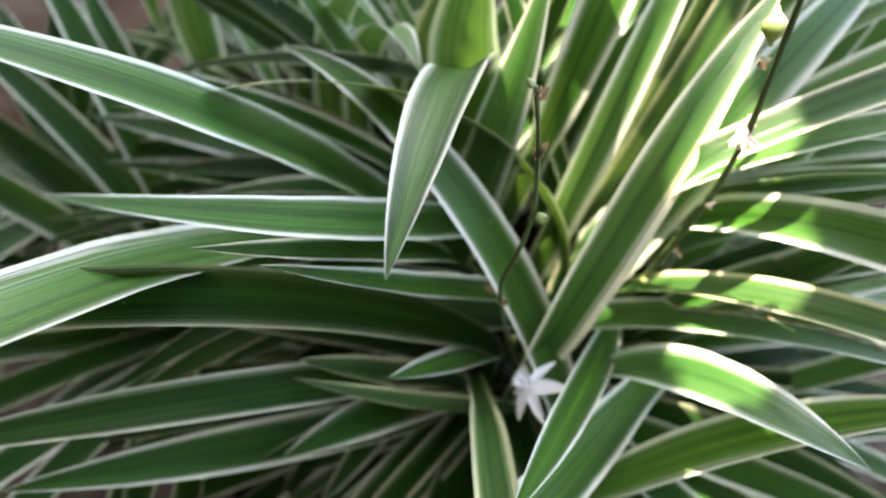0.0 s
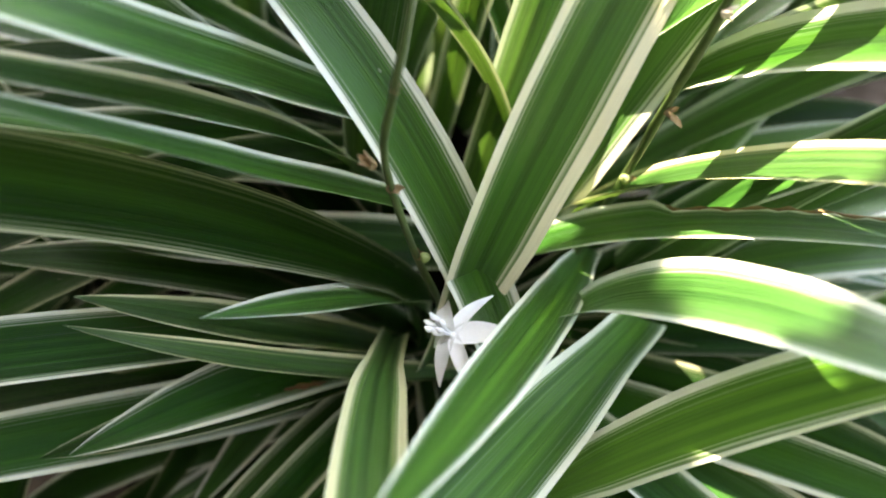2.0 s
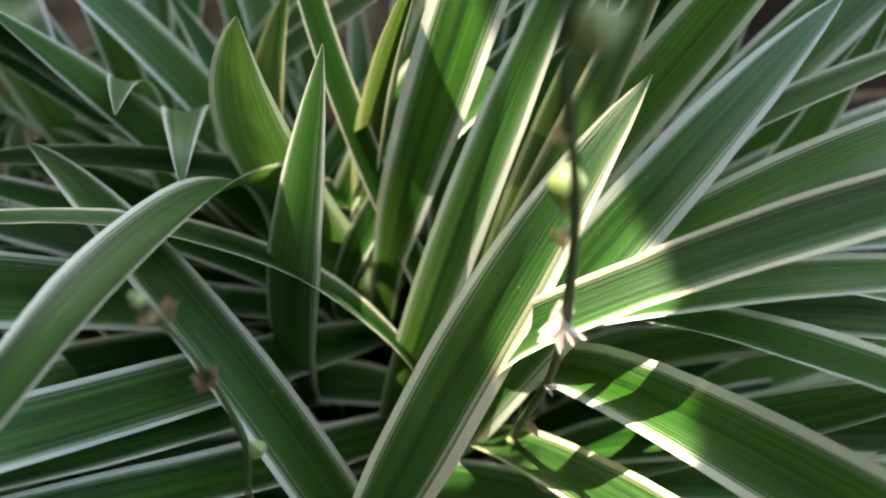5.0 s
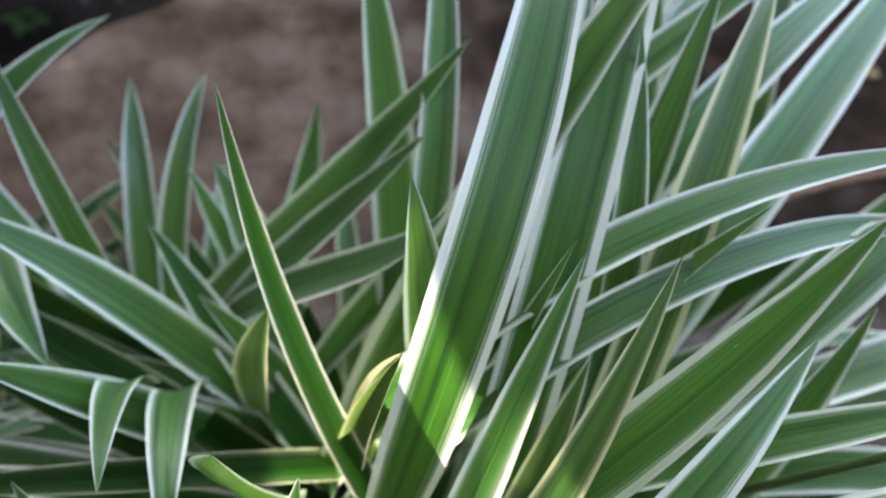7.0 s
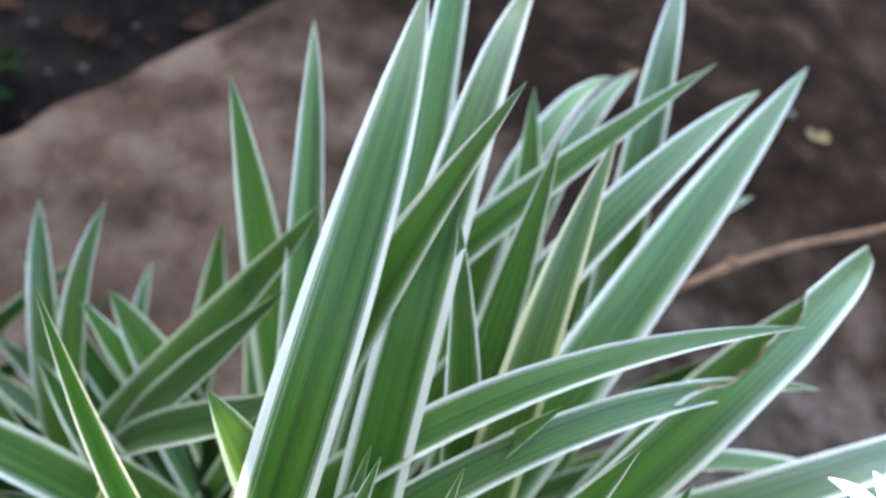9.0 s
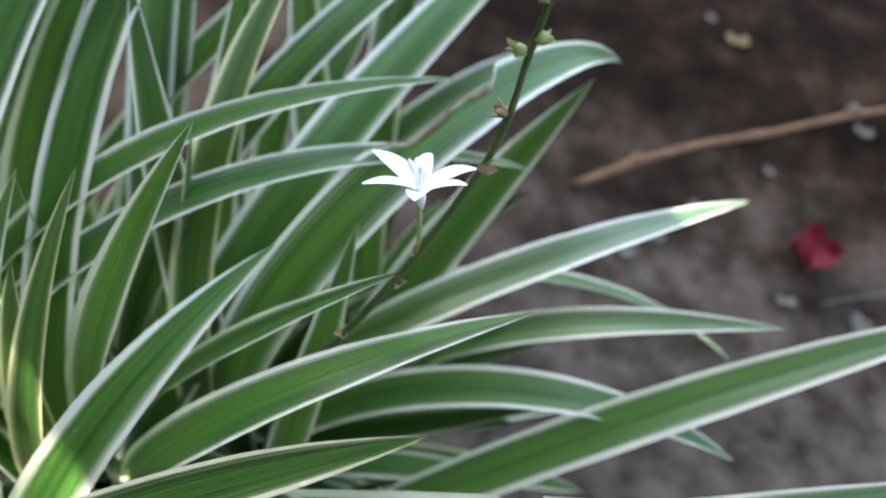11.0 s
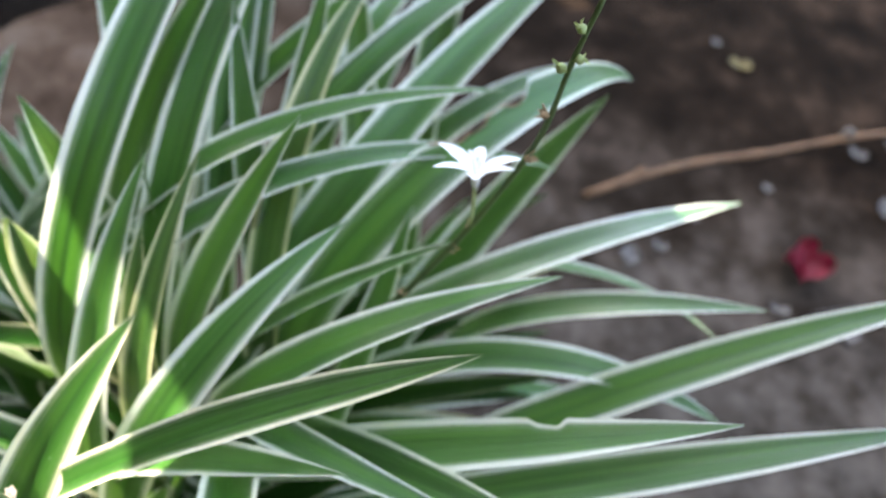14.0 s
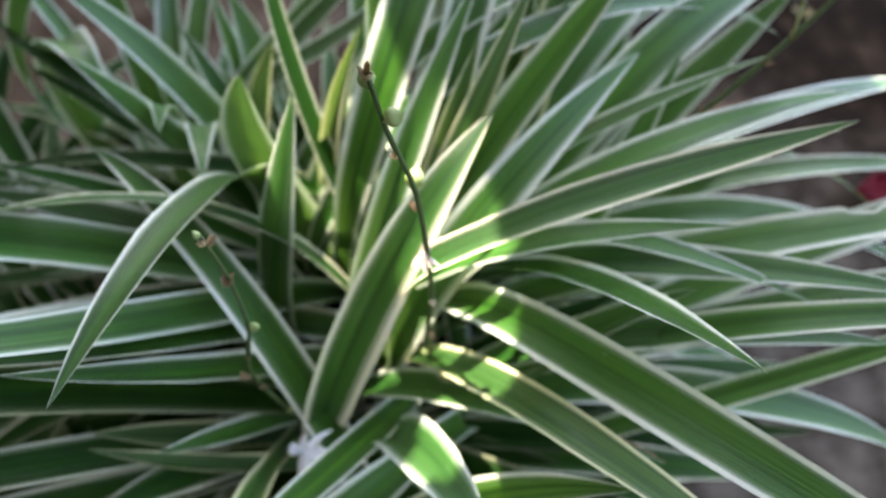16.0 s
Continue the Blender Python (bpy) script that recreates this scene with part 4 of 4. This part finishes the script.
for x, y, z, dx, dy, dz, ln, wd in ((11.7, 15.2, 40.4, -0.8, -0.2, 0.6, 0.36, 0.25), (11.75, 15.25, 40.7, 0.8, 0.0, 0.5, 0.32, 0.23), (11.8, 15.35, 41.4, -0.7, -0.1, 0.7, 0.34, 0.22),
                                    (11.9, 15.5, 42.2, -0.7, 0.2, 0.6, 0.34, 0.24), (11.9, 15.5, 42.3, 0.6, 0.1, 0.8, 0.36, 0.25)):
    bud(s2, rel(o3, x, y, z), (dx, dy, dz), ln, wd)
    husk(s2, rel(o3, x + dx * ln * 0.75, y + dy * ln * 0.75, z + dz * ln * 0.75), (dx, dy, dz), 0.22, int(z * 10), BUD, "pale pointed tips of a bud", 3, (0.3, 0.9))
bm_ped = bmesh.new()
tube(bm_ped, bezier([local(plant_c, Vector(q) / 100) for q in ((10.62, 13.6, 35.8), (10.55, 13.9, 36.3), (10.4, 14.25, 36.9))], 8), [0.0005] * 9, 8)
part("flower_stem", bm_ped, BUD, plant_c, "short pale flower stem")
flower(plant_c, (10.4, 14.3, 37.0), (-0.20, 0.38, 0.88), (-0.15, 0.9, 0.3), 2.4, 41, tilt=0.8, slim=0.78, curls=(0.2, 0.5))
flower(plant_a, (0.0, 0.05, 24.8), (-0.74, -0.15, 0.65), (0.5, 0.85, 0.2), 2.3, 42, tilt=-0.1, slim=0.8, curls=(0.25, 0.6))
bm_ped = bmesh.new()
tube(bm_ped, bezier([local(plant_a, Vector(q) / 100) for q in ((0.5, 1.8, 21.5), (0.35, 0.6, 23.6), (0.05, 0.0, 24.5))], 8), [0.0006] * 9, 8)
part("flower_stem", bm_ped, STEM, plant_a, "short green flower stem")


# ---------------------------------------------------------------- litter on the paving
def twig():
    ob = thing("twig", (0.209, 0.432, 0.006), "thin bent brown dry twig lying on the concrete", "twig")
    bm = bmesh.new()
    raw = [(20.5, 43.0), (25.5, 46.9), (31.4, 51.1), (38.0, 54.8), (46.5, 59.6), (52.8, 62.7), (62.0, 67.5)]
    line = bezier([Vector((x / 100 - 0.209, y / 100 - 0.432, 0.002 + 0.003 * math.sin(i * 1.7))) for i, (x, y) in enumerate(raw)], 36)
    tube(bm, line, [0.0036 - 0.0012 * i / len(line) + (0.0012 if i % 12 == 5 else 0) for i in range(len(line))], 10)
    part("stem", bm, TWIG, ob)
    for x, y, s in ((46.5, 60.0, 0.0065), (25.5, 47.2, 0.0055)):
        bm = bmesh.new()
        bmesh.ops.create_icosphere(bm, subdivisions=2, radius=s, matrix=Matrix.Translation((x / 100 - 0.209, y / 100 - 0.432, 0.005)))
        for v in bm.verts:
            v.co += v.normal * noise.noise(v.co * 300) * s * 0.4
        part("knot", bm, PALE if s > 0.006 else TWIG, ob, "pale knot on the twig")


def crumpled(name, x, y, size, material, label, category, seed, petals=3, lift=0.5, group="", z=0.0):
    """A crumpled papery bract or leaf scrap of several lobes."""
    rng = random.Random(seed)
    ob = thing(name, (x / 100, y / 100, z), label, category, group)
    for k in range(petals):
        bm = bmesh.new()
        t = k * math.tau / petals + rng.uniform(-0.4, 0.4)
        out, acr = Vector((math.cos(t), math.sin(t), 0)), Vector((-math.sin(t), math.cos(t), 0))
        rows = []
        for i in range(8):
            s = i / 7
            w = size / 100 * 0.32 * math.sin(math.pi * (0.08 + 0.9 * s)) ** 0.8 * (1 + 0.7 * noise.noise(Vector((s * 5, k * 3.1, seed)))) + 0.0003
            row = []
            for j in range(7):
                c = j / 3 - 1
                q = out * (size / 100 * 0.55 * s) + acr * (w * c)
                h = 0.0025 + lift * size / 100 * (0.35 * s * (1 - s * 0.5) + 0.25 * abs(c) ** 1.5 * s) + abs(noise.noise(Vector((q.x * 90, q.y * 90, seed)))) * size / 100 * 0.22
                row.append(bm.verts.new(q + Vector((0, 0, h))))
            rows.append(row)
        for r0, r1 in zip(rows, rows[1:]):
            for j in range(6):
                bm.faces.new((r0[j], r0[j + 1], r1[j + 1], r1[j]))
        part("lobe", bm, material, ob)
    return ob


twig()
crumpled("fallen_bract", 41.4, 42.0, 4.0, RED, "crumpled crimson papery bract fallen on the concrete", "petal", 12, 4, 1.3)
for i, (x, y, s) in enumerate(((39.4, 37.1, 1.6), (45.7, 36.6, 1.8), (31.2, 44.4, 1.0), (47.8, 58.2, 1.9), (50.6, 51.8, 2.4), (25.6, 38.2, 2.0), (28.2, 40.2, 1.4), (38.2, 50.4, 1.1), (32.2, 69.2, 1.2), (52.0, 60.6, 2.2))):
    crumpled("dry_petal", x, y, s, PALE, "small bleached dry petal scrap on the concrete", "petal", 60 + i, 2 + i % 3, 0.5, "bleached petal scraps")
for i, (x, y, s) in enumerate(((35.0, 66.7, 2.4), (49.8, 38.9, 2.2))):
    crumpled("yellow_leaf", x, y, s, YELLOW, "small yellowed fallen leaf on the concrete", "leaf", 80 + i, 2, 0.4, "yellowed leaf scraps")
bm = bmesh.new()
ob = thing("straw", (0.424, 0.376, 0.002), "thin pale dry grass straw on the concrete", "straw")
tube(bm, bezier([(0, 0, 0.001), (0.03, 0.014, 0.003), (0.061, 0.027, 0.002)], 12), [0.0009] * 13, 6)
part("stem", bm, PALE, ob)


# pebbles and clods of the far bed
def rubble():
    rng = random.Random(9)
    bm = bmesh.new()
    for _ in range(900):
        x = rng.uniform(-0.75, 0.6)
        y = rng.uniform(0.45, 1.15)
        if (y - 0.410) - (x + 0.387) * 1.616 < 0.03 or (x > -0.2 and y < 0.90 + 0.16 * (x + 0.236)):
            continue
        s = rng.uniform(0.0015, 0.006)
        turn = Matrix.Rotation(rng.uniform(0, 6.3), 4, "Z") @ Matrix.Rotation(rng.uniform(-0.5, 0.5), 4, "X")
        ret = bmesh.ops.create_icosphere(bm, subdivisions=1, radius=s, matrix=Matrix.Translation((x, y, -0.034 + s * 0.2)) @ turn @ Matrix.Diagonal((rng.uniform(1, 2.2), rng.uniform(0.5, 1), rng.uniform(0.15, 0.5), 1)))
        for v in ret["verts"]:
            v.co += Vector((rng.uniform(-1, 1), rng.uniform(-1, 1), rng.uniform(-0.3, 0.3))) * s * 0.35
    ob = new("clods", mesh_of("clods", bm, SOIL_CLOD, smooth=False))
    tagged(ob, "scattered earth clods and dead leaf bits on the soil", "soil", kind="stuff")


DEAD_LEAF = simple("dead_leaf", (0.016, 0.007, 0.0035), (0.050, 0.021, 0.009), 40, 0.85, 0.5, 0.001, gloss=0.1)
PEBBLE = simple("pebble", (0.035, 0.030, 0.028), (0.085, 0.075, 0.070), 80, 0.9, 0.4, 0.001, gloss=0.1)
SOIL_CLOD = simple("clod", (0.004, 0.0025, 0.002), (0.030, 0.012, 0.007), 25, 0.95, 0.6, 0.003, gloss=0.1)
rubble()
for i, (x, y, s) in enumerate(((-41.0, 58.0, 4.5), (-50.5, 59.5, 3.4), (-38.5, 71.5, 5.0), (-31.0, 63.5, 3.0), (-30.5, 76.0, 3.6), (-47.0, 66.0, 4.2), (-54.0, 53.0, 4.0), (-24.0, 70.0, 2.6), (-58.0, 62.5, 5.0), (-44.5, 77.0, 4.4))):
    crumpled("dead_leaf", x, y, s, DEAD_LEAF, "crumpled brown dead leaf lying on the soil", "leaf", 120 + i, 2 + i % 2, 0.35, "dead leaves on the soil", -0.036)


def pebble(x, y, size, seed):
    bm = bmesh.new()
    bmesh.ops.create_icosphere(bm, subdivisions=2, radius=size / 200)
    for v in bm.verts:
        v.co += v.normal * noise.noise(v.co * 130 + Vector((seed, 0, 0))) * size / 500
        v.co.z *= 0.6
    ob = new("pebble", mesh_of("pebble", bm, PEBBLE))
    ob.location = (x / 100, y / 100, -0.032)
    tagged(ob, "small rounded grey pebble on the soil", "pebble", "pebbles on the soil")


for i, (x, y, s) in enumerate(((-39.0, 53.0, 1.1), (-41.5, 51.5, 0.9), (-37.0, 60.5, 0.8), (-46.5, 57.0, 1.0), (-34.0, 67.5, 1.0), (-49.0, 54.0, 0.8), (-43.5, 63.5, 0.7))):
    pebble(x, y, s, i * 3.7)


def weed(x, y, size, seed):
    rng = random.Random(seed)
    ob = thing("weed", (x / 100, y / 100, -0.035), "small low green weed rooted in the soil", "weed", "weeds in the far bed")
    for k in range(7):
        bm = bmesh.new()
        t = k * 2.4 + rng.uniform(-0.3, 0.3)
        out, acr = Vector((math.cos(t), math.sin(t), 0)), Vector((-math.sin(t), math.cos(t), 0))
        ln = size / 100 * rng.uniform(0.6, 1.0)
        rows = []
        for i in range(7):
            s = i / 6
            w = ln * 0.28 * math.sin(math.pi * (0.1 + 0.88 * s)) + 0.0003
            q = out * (ln * s) + Vector((0, 0, 0.01 + ln * (0.9 * s - 0.7 * s * s)))
            rows.append([bm.verts.new(q + acr * (w * c) + Vector((0, 0, abs(c) * w * 0.3))) for c in (-1, 0, 1)])
        for r0, r1 in zip(rows, rows[1:]):
            for j in range(2):
                bm.faces.new((r0[j], r0[j + 1], r1[j + 1], r1[j]))
        part("leaf", bm, WEED, ob)


weed(-45.0, 50.5, 2.6, 1)
weed(-44.0, 46.0, 2.5, 2)
weed(-36.0, 66.0, 2.4, 3)


# ---------------------------------------------------------------- shade tree added between the sun and the clump, above the view
def shade_tree():
    rng = random.Random(21)
    patch = Vector((0.034, 0.062, 0.285))
    side = sun_dir.cross(Vector((0, 0, 1))).normalized()
    other = sun_dir.cross(side)
    hub = patch + sun_dir * 2.15
    ob = thing("shade_tree", (hub.x - 0.3, hub.y + 0.8, -0.035), "leafy tree added out of view to shade the clump", "tree")
    o = ob.location
    fork = Vector((-0.05, -0.05, 1.25))
    bm = bmesh.new()
    line = bezier([Vector((0, 0, 0)), Vector((0.04, 0.02, 0.7)), fork, hub - o + Vector((-0.1, 0.3, 0.1))], 24)
    tube(bm, line, [0.085 - 0.0024 * i for i in range(len(line))], 12)
    part("trunk", bm, BARK, ob)
    for k in range(9):
        t = k * math.tau / 9
        end = hub - o + (side * math.cos(t) + other * math.sin(t)) * rng.uniform(0.35, 0.75)
        bm = bmesh.new()
        start = fork + Vector((rng.uniform(-0.03, 0.03), rng.uniform(-0.03, 0.03), rng.uniform(-0.1, 0.15)))
        line = bezier([start, (start + end) / 2 + Vector((0.1, 0.1, 0.12)), end], 12)
        tube(bm, line, [0.024 - 0.0014 * i for i in range(len(line))], 7)
        part("branch", bm, BARK, ob)
    # a low spray added under the crown, to give the sun patches crisp edges
    bm = bmesh.new()
    tube(bm, bezier([fork, fork * 0.5 + (hub - o) * 0.5, patch + sun_dir * 0.85 + side * 0.18 - o], 10), [0.012 - 0.0009 * i for i in range(11)], 7)
    part("branch", bm, BARK, ob)
    # a wavy opening between the low sprays to set the clump's sun patches (cm)
    gap_v = (-4.8, -4.2, -3.5, -2.6, -1.2, -0.2, 1.0, 2.0, 3.0, 4.0, 8.0, 10.5)
    gap_left = (-4.9, -5.4, -5.6, -5.2, -4.2, -2.4, -1.7, -2.4, -3.6, -3.8, -2.4, -0.4)
    gap_right = (-4.3, -2.2, -0.4, 0.4, 1.8, 2.1, 2.3, 2.5, 1.7, 2.8, 3.0, 1.6)
    chink = (22.4, -4.2, 2.3, 1.4)      # a small one over the paving side: place and half sizes
    bm = bmesh.new()

    def canopy_leaf(c, ln):
        d = Vector((rng.gauss(0, 1), rng.gauss(0, 1), rng.gauss(0, 0.4))).normalized()
        n = (sun_dir + Vector((rng.gauss(0, 0.4), rng.gauss(0, 0.4), rng.gauss(0, 0.3)))).normalized()
        d = (d - n * d.dot(n)).normalized()
        w = n.cross(d)
        vs = [bm.verts.new(c + d * (a * ln) + w * (b * ln) + n * (-abs(b) * ln * 0.4)) for a, b in ((-0.5, 0), (-0.2, 0.26), (0.15, 0.24), (0.5, 0), (0.15, -0.24), (-0.2, -0.26))]
        bm.faces.new((vs[0], vs[1], vs[2], vs[3]))
        bm.faces.new((vs[0], vs[3], vs[4], vs[5]))

    made = 0
    while made < 15000:
        u, v = rng.uniform(-1.1, 1.4), rng.uniform(-1.0, 1.5)
        r, t = math.hypot(u - 0.15, v - 0.25), math.atan2(v - 0.25, u - 0.15)
        if r > 1.15 + 0.08 * math.sin(3 * t) or math.hypot(u, v - 0.05) < 0.16 or math.hypot(u - 0.22, v + 0.042) < 0.09:
            continue
        canopy_leaf(patch + sun_dir * rng.uniform(1.85, 2.25) + side * u + other * v - o, rng.uniform(0.07, 0.10))
        made += 1
    made = 0
    while made < 29000:
        r, t = 0.35 * math.sqrt(rng.random()), rng.uniform(0, math.tau)
        u, v = r * math.cos(t), 0.05 + r * math.sin(t)
        if -4.7 < v * 100 < 10.5 and np.interp(v * 100, gap_v, gap_left) - 0.5 < u * 100 < np.interp(v * 100, gap_v, gap_right) + 0.5:
            continue
        if math.hypot((u * 100 - chink[0]) / chink[2], (v * 100 - chink[1]) / chink[3]) < 1:
            continue
        canopy_leaf(patch + sun_dir * rng.uniform(0.70, 0.82) + side * u + other * v - o, rng.uniform(0.014, 0.024))
        made += 1
    tagged(part("crown", bm, CANOPY, ob), kind="stuff")


shade_tree()
